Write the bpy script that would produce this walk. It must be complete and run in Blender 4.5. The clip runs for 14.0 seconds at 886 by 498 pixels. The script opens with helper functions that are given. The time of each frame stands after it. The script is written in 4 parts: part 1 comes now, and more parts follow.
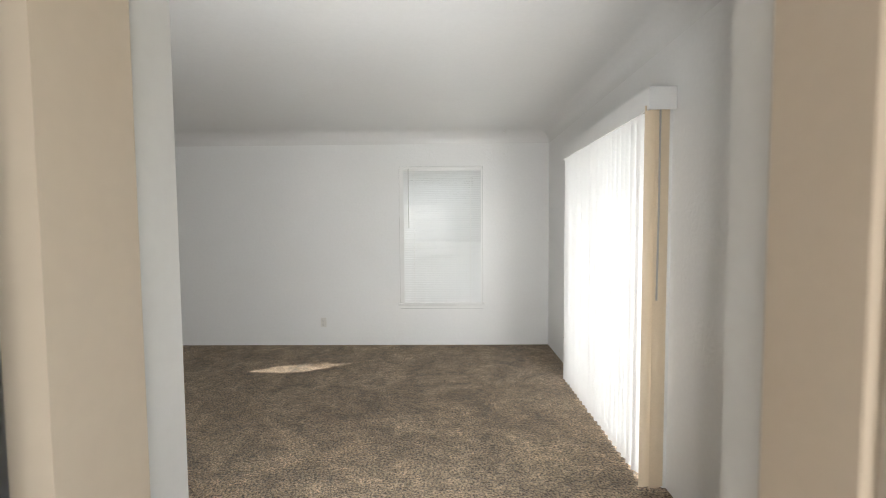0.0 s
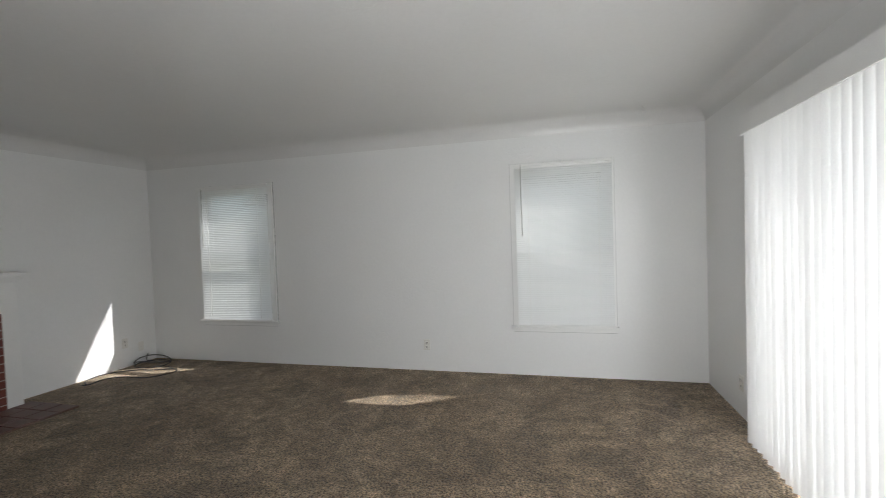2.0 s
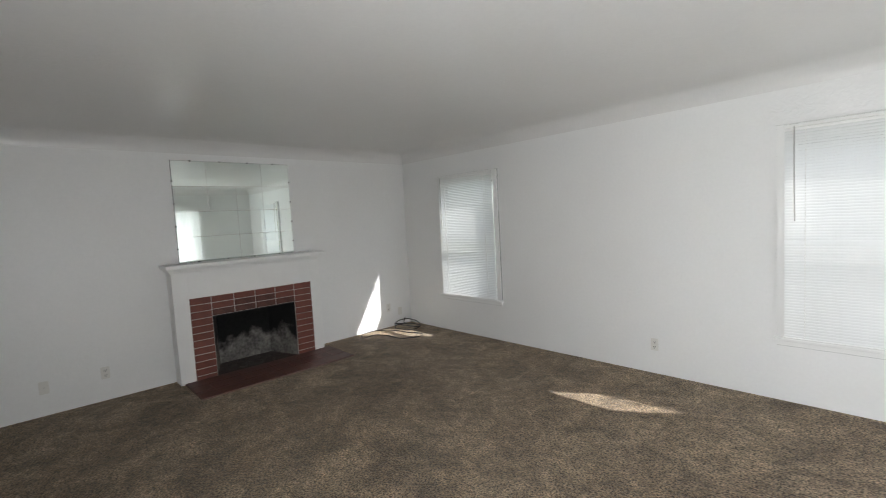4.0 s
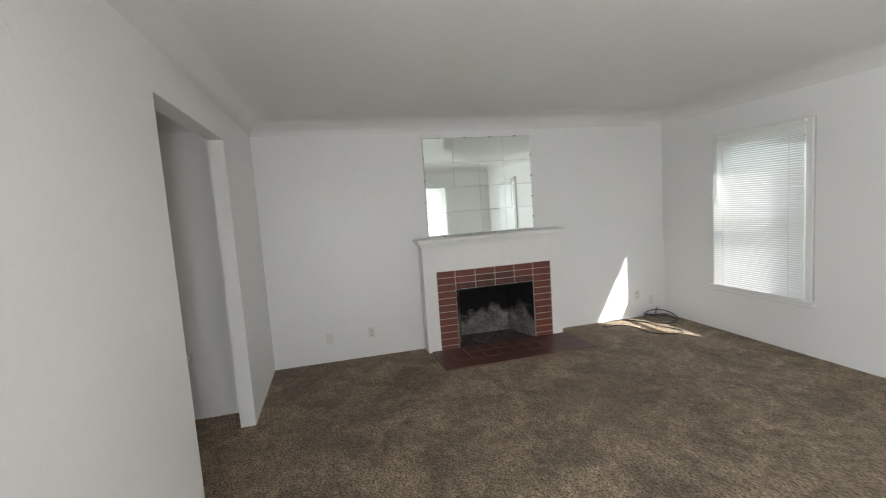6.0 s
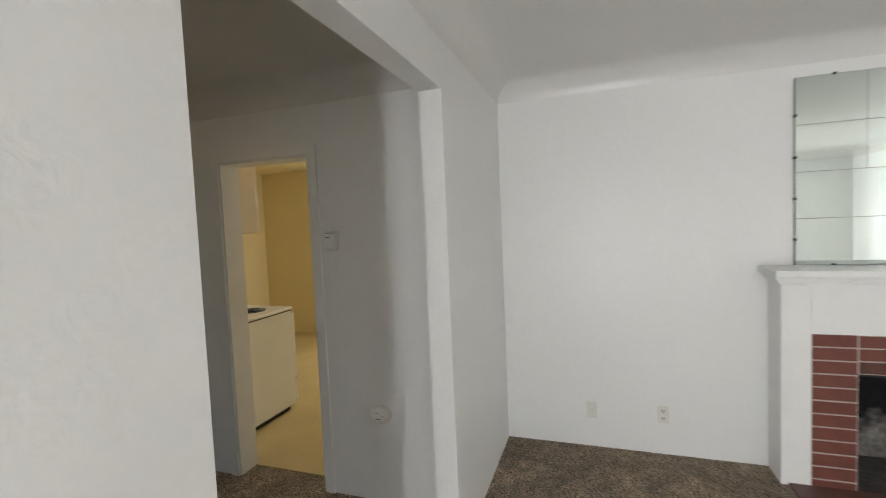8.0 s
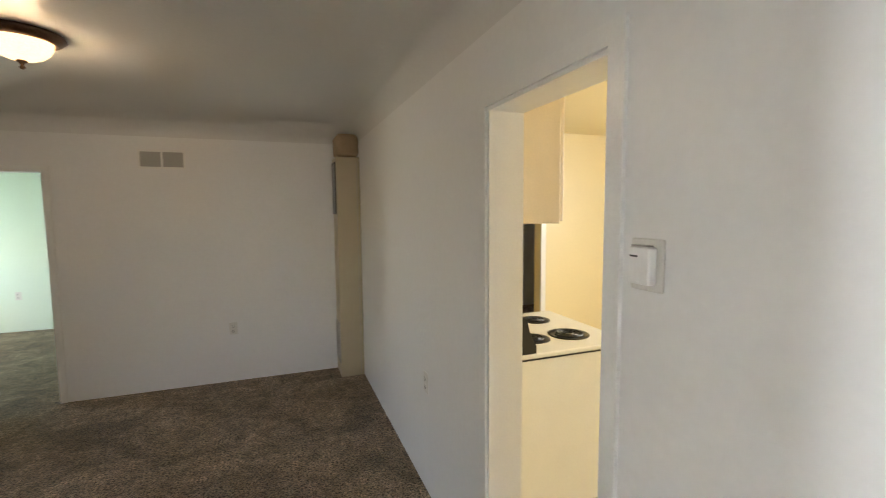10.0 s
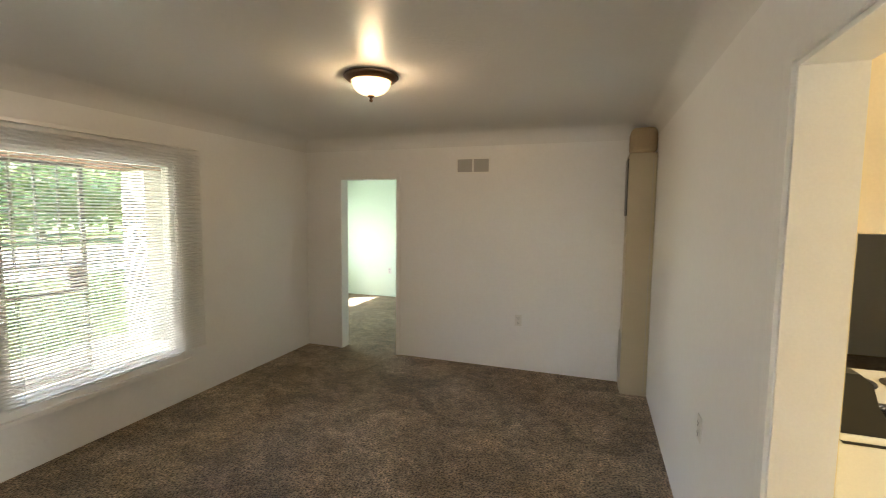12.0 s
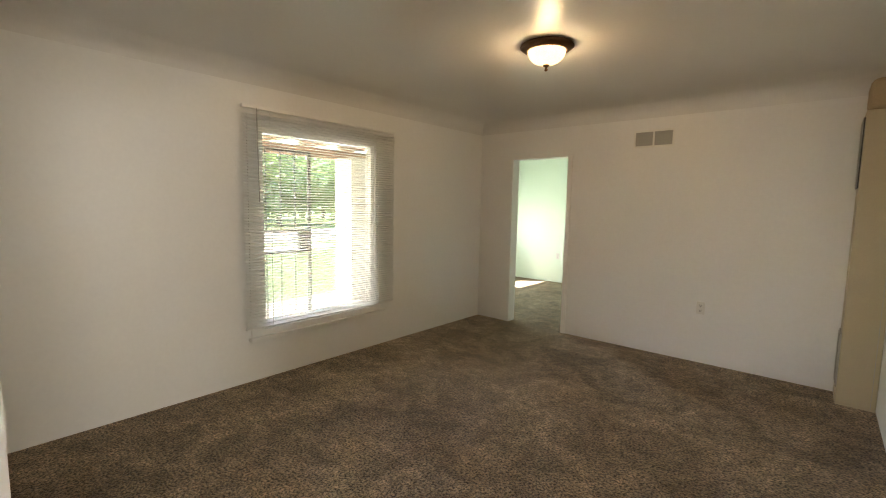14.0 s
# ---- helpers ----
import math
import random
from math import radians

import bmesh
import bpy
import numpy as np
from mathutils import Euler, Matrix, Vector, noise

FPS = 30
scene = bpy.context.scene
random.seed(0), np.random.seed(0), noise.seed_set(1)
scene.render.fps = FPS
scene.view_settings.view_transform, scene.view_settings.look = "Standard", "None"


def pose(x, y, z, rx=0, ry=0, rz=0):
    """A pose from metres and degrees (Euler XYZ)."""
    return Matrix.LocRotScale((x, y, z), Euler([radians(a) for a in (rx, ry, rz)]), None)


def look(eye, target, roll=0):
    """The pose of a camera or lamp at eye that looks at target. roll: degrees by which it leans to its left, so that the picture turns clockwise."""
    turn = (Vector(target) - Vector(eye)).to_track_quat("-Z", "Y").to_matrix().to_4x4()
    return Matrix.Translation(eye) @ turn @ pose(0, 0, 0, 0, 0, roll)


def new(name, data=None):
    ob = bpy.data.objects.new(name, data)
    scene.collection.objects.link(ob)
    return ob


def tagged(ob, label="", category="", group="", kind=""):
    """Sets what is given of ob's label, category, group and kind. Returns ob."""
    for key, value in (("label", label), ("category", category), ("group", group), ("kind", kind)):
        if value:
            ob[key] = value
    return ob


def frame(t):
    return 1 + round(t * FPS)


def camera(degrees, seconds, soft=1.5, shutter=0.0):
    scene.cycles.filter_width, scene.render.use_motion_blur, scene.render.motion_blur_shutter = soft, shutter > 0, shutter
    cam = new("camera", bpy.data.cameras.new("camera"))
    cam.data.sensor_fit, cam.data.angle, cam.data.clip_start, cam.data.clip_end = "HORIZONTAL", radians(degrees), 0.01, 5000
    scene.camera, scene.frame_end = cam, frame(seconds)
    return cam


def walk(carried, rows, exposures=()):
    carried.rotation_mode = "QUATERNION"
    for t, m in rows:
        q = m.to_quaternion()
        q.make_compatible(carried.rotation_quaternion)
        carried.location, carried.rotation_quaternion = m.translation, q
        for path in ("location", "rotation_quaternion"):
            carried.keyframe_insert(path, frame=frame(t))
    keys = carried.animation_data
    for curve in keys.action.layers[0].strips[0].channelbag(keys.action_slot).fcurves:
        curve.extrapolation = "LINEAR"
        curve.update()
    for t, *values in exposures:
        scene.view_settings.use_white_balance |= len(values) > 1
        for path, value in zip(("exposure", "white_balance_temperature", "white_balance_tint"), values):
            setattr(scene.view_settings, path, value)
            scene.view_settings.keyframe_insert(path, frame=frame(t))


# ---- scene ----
cam = camera(89.96, 14.0, soft=1.0, shutter=0.25)
PATH = [
    (0, (5.294, -0.483, 1.460), (5.261, 1.514, 1.351), -0.4),
    (0.5, (5.168, -0.177, 1.419), (5.171, 1.822, 1.337), -0.6),
    (1, (5.245, 0.068, 1.436), (5.135, 2.063, 1.352), -1.0),
    (1.5, (5.181, 0.194, 1.465), (4.923, 2.176, 1.387), -1.4),
    (2, (5.169, 0.285, 1.459), (4.657, 2.217, 1.398), -2.0),
    (2.5, (5.249, 0.420, 1.521), (4.439, 2.247, 1.453), -2.9),
    (3, (5.391, 0.543, 1.574), (4.303, 2.219, 1.486), -3.6),
    (3.2, (5.426, 0.587, 1.581), (4.250, 2.202, 1.488), -3.8),
    (5.3, (5.359, 0.595, 1.623), (3.560, 1.439, 1.397), -3.1),
    (5.5, (5.241, 0.623, 1.606), (3.396, 1.364, 1.389), -3.7),
    (6, (4.913, 0.711, 1.603), (2.981, 1.188, 1.409), -4.0),
    (6.5, (4.479, 0.806, 1.604), (2.496, 0.987, 1.422), -3.5),
    (7, (4.072, 0.830, 1.617), (2.081, 0.724, 1.466), -3.6),
    (7.5, (3.662, 0.829, 1.569), (1.704, 0.436, 1.463), -2.8),
    (7.7, (3.491, 0.771, 1.574), (1.554, 0.284, 1.472), -2.7),
    (9.8, (1.857, -0.018, 1.675), (0.991, -1.810, 1.476), -0.9),
    (10, (1.771, -0.051, 1.645), (1.077, -1.918, 1.468), -0.5),
    (10.5, (1.648, -0.136, 1.645), (1.341, -2.105, 1.473), -0.1),
    (11, (1.576, -0.182, 1.628), (1.638, -2.174, 1.460), 0.0),
    (11.5, (1.519, -0.205, 1.643), (1.900, -2.160, 1.469), 0.1),
    (12, (1.491, -0.174, 1.629), (2.138, -2.059, 1.462), 0.6),
    (12.5, (1.402, -0.057, 1.573), (2.291, -1.842, 1.424), 0.5),
    (13, (1.344, 0.013, 1.503), (2.429, -1.661, 1.357), 1.0),
    (13.5, (1.362, 0.006, 1.520), (2.576, -1.572, 1.324), 0.8),
    (14, (1.404, -0.030, 1.438), (2.697, -1.543, 1.237), 1.1),
]
walk(cam, [(t, look(eye, target, roll)) for t, eye, target, roll in PATH],
     exposures=[(0.0, 1.0, 6250, 10), (0.5, 0.8, 6200, 10), (2.0, 0.75, 6050, 10), (3.0, 0.9, 6050, 10), (5.5, 1.5, 6100, 10), (6.0, 1.58, 6150, 10), (6.5, 1.75, 6150, 10), (7.7, 1.95, 6200, 10), (9.8, 3.35, 6050, 10), (10.5, 3.52, 6200, 10), (11.0, 3.6, 6350, 10), (12.5, 3.75, 6450, 10), (14.0, 3.72, 6800, 10)])

# ---------------------------------------------------------------- light
DE0 = 4.768
SUN_WAY = Vector((-0.607, -0.390, -0.691)).normalized()
world = bpy.data.worlds.new("sky_world")
scene.world = world
world.use_nodes = True
wn = world.node_tree.nodes
sky = wn.new("ShaderNodeTexSky")
sky.sky_type = "NISHITA"
sky.sun_disc = False
sky.sun_elevation = radians(43.7)
sky.sun_rotation = math.atan2(0.607, 0.390)
wn["Background"].inputs["Strength"].default_value = 0.15
world.node_tree.links.new(sky.outputs[0], wn["Background"].inputs["Color"])
sun = new("sun", bpy.data.lights.new("sun", "SUN"))
sun.data.energy, sun.data.angle, sun.data.color = 5.0, radians(0.5), (1.0, 0.95, 0.86)
sun.matrix_world = look((0, 0, 20), Vector((0, 0, 20)) + SUN_WAY)


def area_lamp(name, place, target, width, height, watts, color=(1.0, 0.975, 0.94)):
    lamp = new(name, bpy.data.lights.new(name, "AREA"))
    lamp.data.shape, lamp.data.size, lamp.data.size_y = "RECTANGLE", width, height
    lamp.data.energy, lamp.data.color = watts, color
    lamp.matrix_world = look(place, target)
    return lamp


area_lamp("skylight_slider", (7.0, 2.80, 1.0), (0, 2.80, 1.0), 1.7, 1.9, 36)
area_lamp("skylight_north_a", (5.19, 5.04, 1.25), (5.19, 0, 1.1), 0.8, 1.4, 0.8)
area_lamp("skylight_north_b", (1.37, 5.04, 1.25), (1.37, 0, 1.1), 0.8, 1.4, 0.9, (1.0, 0.97, 0.88))
area_lamp("skylight_bedroom", (6.62, -6.475, 1.12), (3, -7.0, 0.9), 0.9, 0.5, 3.4, (0.95, 1.0, 0.93))
# Unseen fill lamp added inside the room by the entry, brightens the walls.
area_lamp("fill_entry", (5.45, 0.74, 1.06), (2.95, 4.0, 1.2), 0.60, 1.9, 26, (1.0, 0.985, 0.96))
# Added lamp under the porch roof, out of view, brightens door frame and doorway.
area_lamp("fill_porch", (5.4, -1.05, 1.2), (5.3, 2.0, 1.1), 0.7, 1.8, 6.5, (1.0, 0.95, 0.88))
# Fill lamp added before the windowless west wall to brighten the kitchen.
area_lamp("fill_kitchen", (-2.44, -1.6, 1.6), (0.5, -2.2, 0.9), 0.9, 1.0, 11, (1.0, 0.97, 0.90))
bulb = new("ceiling_bulb", bpy.data.lights.new("ceiling_bulb", "POINT"))
bulb.data.energy, bulb.data.color, bulb.data.shadow_soft_size = 1.6, (1.0, 0.69, 0.39), 0.05
bulb.location = (2.857, -2.73, 2.40)


# ---------------------------------------------------------------- materials
def material(name, color, rough=0.6, metal=0.0, vary=0.08, scale=6.0, fine=120.0, bump=0.12, bump_scale=60.0, depth=0.004,
             tone=None, transmit=0.0, glow=None, sheen=0.0, coat=0.0):
    mat = bpy.data.materials.new(name)
    mat.use_nodes = True
    nodes, links = mat.node_tree.nodes, mat.node_tree.links
    shader = nodes["Principled BSDF"]
    shader.inputs["Roughness"].default_value = rough
    shader.inputs["Metallic"].default_value = metal
    shader.inputs["Coat Weight"].default_value = coat
    shader.inputs["Sheen Weight"].default_value = sheen
    place = nodes.new("ShaderNodeTexCoord")

    def noise_at(size, detail=5.0):
        n = nodes.new("ShaderNodeTexNoise")
        n.inputs["Scale"].default_value, n.inputs["Detail"].default_value = size, detail
        links.new(place.outputs["Object"], n.inputs["Vector"])
        return n

    broad, grain = noise_at(scale), noise_at(fine, 3.0)
    add = nodes.new("ShaderNodeMath")
    add.operation = "ADD"
    links.new(broad.outputs["Fac"], add.inputs[0])
    links.new(grain.outputs["Fac"], add.inputs[1])
    ramp = nodes.new("ShaderNodeMapRange")
    ramp.inputs["From Min"].default_value, ramp.inputs["From Max"].default_value = 0.7, 1.3
    links.new(add.outputs[0], ramp.inputs["Value"])
    mix = nodes.new("ShaderNodeMix")
    mix.data_type = "RGBA"
    other = tone or [c * (1 - vary * 2) for c in color]
    mix.inputs["A"].default_value, mix.inputs["B"].default_value = (*other, 1), (*color, 1)
    links.new(ramp.outputs["Result"], mix.inputs["Factor"])
    links.new(mix.outputs["Result"], shader.inputs["Base Color"])
    if bump:
        rel = noise_at(bump_scale, 4.0)
        b = nodes.new("ShaderNodeBump")
        b.inputs["Strength"].default_value, b.inputs["Distance"].default_value = bump, depth
        links.new(rel.outputs["Fac"], b.inputs["Height"])
        links.new(b.outputs["Normal"], shader.inputs["Normal"])
    if transmit:
        trans = nodes.new("ShaderNodeBsdfTranslucent")
        trans.inputs["Color"].default_value = (*color, 1)
        blend = nodes.new("ShaderNodeMixShader")
        blend.inputs["Fac"].default_value = transmit
        links.new(shader.outputs[0], blend.inputs[1])
        links.new(trans.outputs[0], blend.inputs[2])
        links.new(blend.outputs[0], nodes["Material Output"].inputs["Surface"])
    if glow:
        shader.inputs["Emission Color"].default_value = (*glow[0], 1)
        shader.inputs["Emission Strength"].default_value = glow[1]
    return mat


def plaster(name, color, rough=0.42, relief=0.35, patch=5.0):
    """Hand-trowelled painted plaster: smooth fields with low, sparse trowel ridges and a fine roller stipple."""
    mat = material(name, color, rough, vary=0.02, scale=1.3, fine=40, bump=0)
    nodes, links = mat.node_tree.nodes, mat.node_tree.links
    shader = nodes["Principled BSDF"]
    place = nodes.new("ShaderNodeTexCoord")
    where = nodes.new("ShaderNodeTexNoise")
    where.inputs["Scale"].default_value, where.inputs["Detail"].default_value = 1.6, 2
    mask = nodes.new("ShaderNodeMapRange")
    mask.inputs["From Min"].default_value, mask.inputs["From Max"].default_value = 0.55, 0.70
    ridge = nodes.new("ShaderNodeTexNoise")
    ridge.inputs["Scale"].default_value, ridge.inputs["Detail"].default_value = patch * 3, 3
    ridge.inputs["Distortion"].default_value = 2.2
    swell = nodes.new("ShaderNodeTexNoise")
    swell.inputs["Scale"].default_value, swell.inputs["Detail"].default_value = patch, 3
    stipple = nodes.new("ShaderNodeTexNoise")
    stipple.inputs["Scale"].default_value, stipple.inputs["Detail"].default_value = 220, 2
    for n in (where, ridge, swell, stipple):
        links.new(place.outputs["Object"], n.inputs["Vector"])
    links.new(where.outputs["Fac"], mask.inputs["Value"])
    times = nodes.new("ShaderNodeMath")
    times.operation = "MULTIPLY"
    links.new(mask.outputs["Result"], times.inputs[0])
    links.new(ridge.outputs["Fac"], times.inputs[1])
    plus = nodes.new("ShaderNodeMath")
    plus.operation = "MULTIPLY_ADD"
    plus.inputs[1].default_value = 0.55
    links.new(swell.outputs["Fac"], plus.inputs[0])
    links.new(times.outputs[0], plus.inputs[2])
    fine_add = nodes.new("ShaderNodeMath")
    fine_add.operation = "MULTIPLY_ADD"
    fine_add.inputs[1].default_value = 0.05
    links.new(stipple.outputs["Fac"], fine_add.inputs[0])
    links.new(plus.outputs[0], fine_add.inputs[2])
    b = nodes.new("ShaderNodeBump")
    b.inputs["Strength"].default_value, b.inputs["Distance"].default_value = relief, 0.006
    links.new(fine_add.outputs[0], b.inputs["Height"])
    links.new(b.outputs["Normal"], shader.inputs["Normal"])
    return mat


def carpet_material(name, light, dark):
    """Cut-pile carpet: dark gaps between twisted tufts (shade put into the colour), trodden clumps and brushed lanes.
    """
    mat = material(name, light, 0.95, vary=0.3, scale=1.2, fine=160, bump=0, tone=dark, sheen=0.15)
    nodes, links = mat.node_tree.nodes, mat.node_tree.links
    shader = nodes["Principled BSDF"]
    base = shader.inputs["Base Color"].links[0].from_socket
    place = nodes.new("ShaderNodeTexCoord")

    def field(size, detail, low, high, to_low, to_high, twist=0.0):
        n = nodes.new("ShaderNodeTexNoise")
        n.inputs["Scale"].default_value, n.inputs["Detail"].default_value, n.inputs["Distortion"].default_value = size, detail, twist
        links.new(place.outputs["Object"], n.inputs["Vector"])
        r = nodes.new("ShaderNodeMapRange")
        r.inputs["From Min"].default_value, r.inputs["From Max"].default_value = low, high
        r.inputs["To Min"].default_value, r.inputs["To Max"].default_value = to_low, to_high
        links.new(n.outputs["Fac"], r.inputs["Value"])
        return r.outputs["Result"]

    tuft = field(78, 3, 0.37, 0.65, 0.26, 1.72, 0.5)
    clump = field(16, 4, 0.36, 0.64, 0.76, 1.22, 0.4)
    patch = field(2.8, 6, 0.36, 0.64, 0.66, 1.28, 1.1)
    product = tuft
    for other in (clump, patch):
        m = nodes.new("ShaderNodeMath")
        m.operation = "MULTIPLY"
        links.new(product, m.inputs[0])
        links.new(other, m.inputs[1])
        product = m.outputs[0]
    scaled = nodes.new("ShaderNodeVectorMath")
    scaled.operation = "SCALE"
    links.new(base, scaled.inputs[0])
    links.new(product, scaled.inputs["Scale"])
    links.new(scaled.outputs["Vector"], shader.inputs["Base Color"])
    b = nodes.new("ShaderNodeBump")
    b.inputs["Strength"].default_value, b.inputs["Distance"].default_value = 0.9, 0.012
    links.new(product, b.inputs["Height"])
    links.new(b.outputs["Normal"], shader.inputs["Normal"])
    return mat


WALL = plaster("white_wall_paint", (0.80, 0.80, 0.785), 0.38, 0.75)
CEIL = plaster("ceiling_gloss_paint", (0.71, 0.705, 0.685), 0.32, 0.55, 4.0)
CREAM = plaster("cream_paint", (0.68, 0.58, 0.46), 0.5, 0.25)
STUCCO = material("porch_stucco", (0.50, 0.44, 0.37), 0.85, vary=0.08, bump=0.6, bump_scale=90)
KITCHEN = plaster("yellow_kitchen_paint", (0.80, 0.68, 0.40), 0.4, 0.2)
GREEN = plaster("pale_green_paint", (0.74, 0.84, 0.72), 0.5, 0.2)
TRIM = material("white_trim_enamel", (0.82, 0.82, 0.80), 0.3, vary=0.03, bump=0.08, bump_scale=25)
CARPET = carpet_material("taupe_carpet", (0.40, 0.303, 0.195), (0.24, 0.168, 0.10))
VINYL = material("yellow_vinyl_floor", (0.55, 0.43, 0.20), 0.4, vary=0.12, scale=3, bump=0.1)
SLAT = material("white_blind_slat", (0.82, 0.83, 0.82), 0.4, vary=0.03, bump=0.05, transmit=0.12)
VANE = material("white_vinyl_vane", (0.86, 0.855, 0.84), 0.5, vary=0.02, scale=3, bump=0.05, transmit=0.12)
VANE_WARM = material("yellowed_vinyl_vane", (0.72, 0.60, 0.44), 0.5, vary=0.05, scale=3, bump=0.05, transmit=0.12)
PLASTIC = material("white_plastic", (0.80, 0.79, 0.75), 0.35, vary=0.02, bump=0.02)
OUTLET = material("aged_outlet_plastic", (0.72, 0.705, 0.66), 0.35, vary=0.03, bump=0.02)
# Dark colour that paints the shade line round the window casings.
CASING_SHADE = material("casing_shade_line", (0.16, 0.155, 0.14), 0.9, vary=0.3, scale=14, bump=0.2)
DARK = material("dark_slots", (0.02, 0.02, 0.02), 0.6, bump=0)
GREY_METAL = material("grey_painted_grille", (0.42, 0.41, 0.38), 0.5, vary=0.06)
BRICK = material("red_brick", (0.18, 0.05, 0.031), 0.55, vary=0.25, scale=9, fine=90, bump=0.3, bump_scale=80, tone=(0.12, 0.036, 0.028))
BRICK_SOOT = material("smoke_stained_brick", (0.13, 0.04, 0.028), 0.6, vary=0.3, scale=9, fine=90, bump=0.3, bump_scale=80, tone=(0.04, 0.018, 0.015))
MORTAR = material("pale_mortar", (0.50, 0.44, 0.39), 0.9, vary=0.12, bump=0.4, bump_scale=120)
HEARTH = material("red_quarry_tile", (0.125, 0.05, 0.036), 0.42, vary=0.2, scale=7, bump=0.12, bump_scale=40, tone=(0.075, 0.032, 0.027))
HEARTH_JOINT = material("hearth_joint_mortar", (0.19, 0.12, 0.09), 0.9, vary=0.2, bump=0.3, bump_scale=90)
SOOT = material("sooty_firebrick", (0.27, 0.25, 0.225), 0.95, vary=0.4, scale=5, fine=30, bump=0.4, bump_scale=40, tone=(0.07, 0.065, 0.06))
ASH = material("ash_covered_floor", (0.12, 0.11, 0.10), 0.95, vary=0.4, scale=9, fine=60, bump=0.5, bump_scale=60, tone=(0.045, 0.04, 0.036))
BLACK = material("black_enamel", (0.012, 0.012, 0.013), 0.4, bump=0.02)
CABLE = material("black_cable", (0.02, 0.02, 0.022), 0.5, bump=0)
STOVE = material("white_stove_enamel", (0.78, 0.77, 0.71), 0.25, vary=0.03, bump=0.02)
CABINET = material("cream_cabinet_paint", (0.76, 0.66, 0.50), 0.4, vary=0.04, bump=0.1, bump_scale=20)
FURNACE = material("beige_furnace_enamel", (0.50, 0.43, 0.29), 0.4, vary=0.06, scale=3, bump=0.05)
FLUE = material("tan_plaster_flue", (0.42, 0.32, 0.20), 0.8, vary=0.12, bump=0.4, bump_scale=30)
BRONZE = material("oil_rubbed_bronze", (0.17, 0.095, 0.05), 0.4, 0.5, vary=0.2, bump=0.05)
LAMP_GLASS = material("alabaster_lamp_glass", (0.93, 0.76, 0.50), 0.4, vary=0.16, scale=12, bump=0.05, glow=((1.0, 0.58, 0.24), 0.30))
IRON = material("painted_iron", (0.16, 0.16, 0.17), 0.5, 0.3, vary=0.1)
LAWN = material("lawn_grass", (0.11, 0.18, 0.045), 0.9, vary=0.25, scale=0.7, fine=30, bump=0.8, bump_scale=40, depth=0.05)
LEAF = material("tree_leaves", (0.30, 0.40, 0.17), 0.7, vary=0.35, scale=1.5, fine=12, bump=0, transmit=0.25)
BARK = material("bark", (0.16, 0.12, 0.09), 0.9, vary=0.2, bump=0.6, bump_scale=20)
CONCRETE = material("concrete", (0.42, 0.40, 0.37), 0.85, vary=0.08, scale=2, bump=0.2)
ASPHALT = material("asphalt", (0.16, 0.15, 0.145), 0.85, vary=0.1, bump=0.3)
ROOF_WOOD = material("painted_porch_boards", (0.50, 0.36, 0.28), 0.6, vary=0.08, scale=3, bump=0.15)
SIDING = material("house_siding", (0.55, 0.50, 0.44), 0.8, vary=0.06, bump=0.2)
SHINGLE = material("roof_shingle", (0.13, 0.11, 0.10), 0.9, vary=0.15, bump=0.4)

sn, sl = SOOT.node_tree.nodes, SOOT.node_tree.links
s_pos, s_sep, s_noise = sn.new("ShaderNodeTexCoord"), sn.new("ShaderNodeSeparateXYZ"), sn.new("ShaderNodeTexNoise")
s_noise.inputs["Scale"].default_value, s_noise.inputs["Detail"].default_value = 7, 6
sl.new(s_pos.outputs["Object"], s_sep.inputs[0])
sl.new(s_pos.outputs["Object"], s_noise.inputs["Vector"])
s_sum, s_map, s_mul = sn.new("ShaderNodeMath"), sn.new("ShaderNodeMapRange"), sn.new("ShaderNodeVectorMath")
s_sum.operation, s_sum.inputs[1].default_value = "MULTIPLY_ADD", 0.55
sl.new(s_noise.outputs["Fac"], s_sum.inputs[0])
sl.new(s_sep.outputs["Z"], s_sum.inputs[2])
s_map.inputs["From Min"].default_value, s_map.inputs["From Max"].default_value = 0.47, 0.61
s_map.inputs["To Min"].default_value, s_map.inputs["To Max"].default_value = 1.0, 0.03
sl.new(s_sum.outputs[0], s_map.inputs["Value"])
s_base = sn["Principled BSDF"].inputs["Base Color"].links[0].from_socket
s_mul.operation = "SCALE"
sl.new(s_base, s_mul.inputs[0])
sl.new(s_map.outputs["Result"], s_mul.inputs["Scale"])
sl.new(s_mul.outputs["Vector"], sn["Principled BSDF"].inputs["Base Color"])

MIRROR = bpy.data.materials.new("old_mirror")
MIRROR.use_nodes = True
mir = MIRROR.node_tree.nodes["Principled BSDF"]
mir.inputs["Base Color"].default_value = (0.80, 0.87, 0.84, 1)
mir.inputs["Metallic"].default_value, mir.inputs["Roughness"].default_value = 1.0, 0.025
GLASS = bpy.data.materials.new("window_glass")
GLASS.use_nodes = True
gl = GLASS.node_tree.nodes["Principled BSDF"]
gl.inputs["Transmission Weight"].default_value, gl.inputs["Roughness"].default_value, gl.inputs["IOR"].default_value = 1.0, 0.0, 1.02


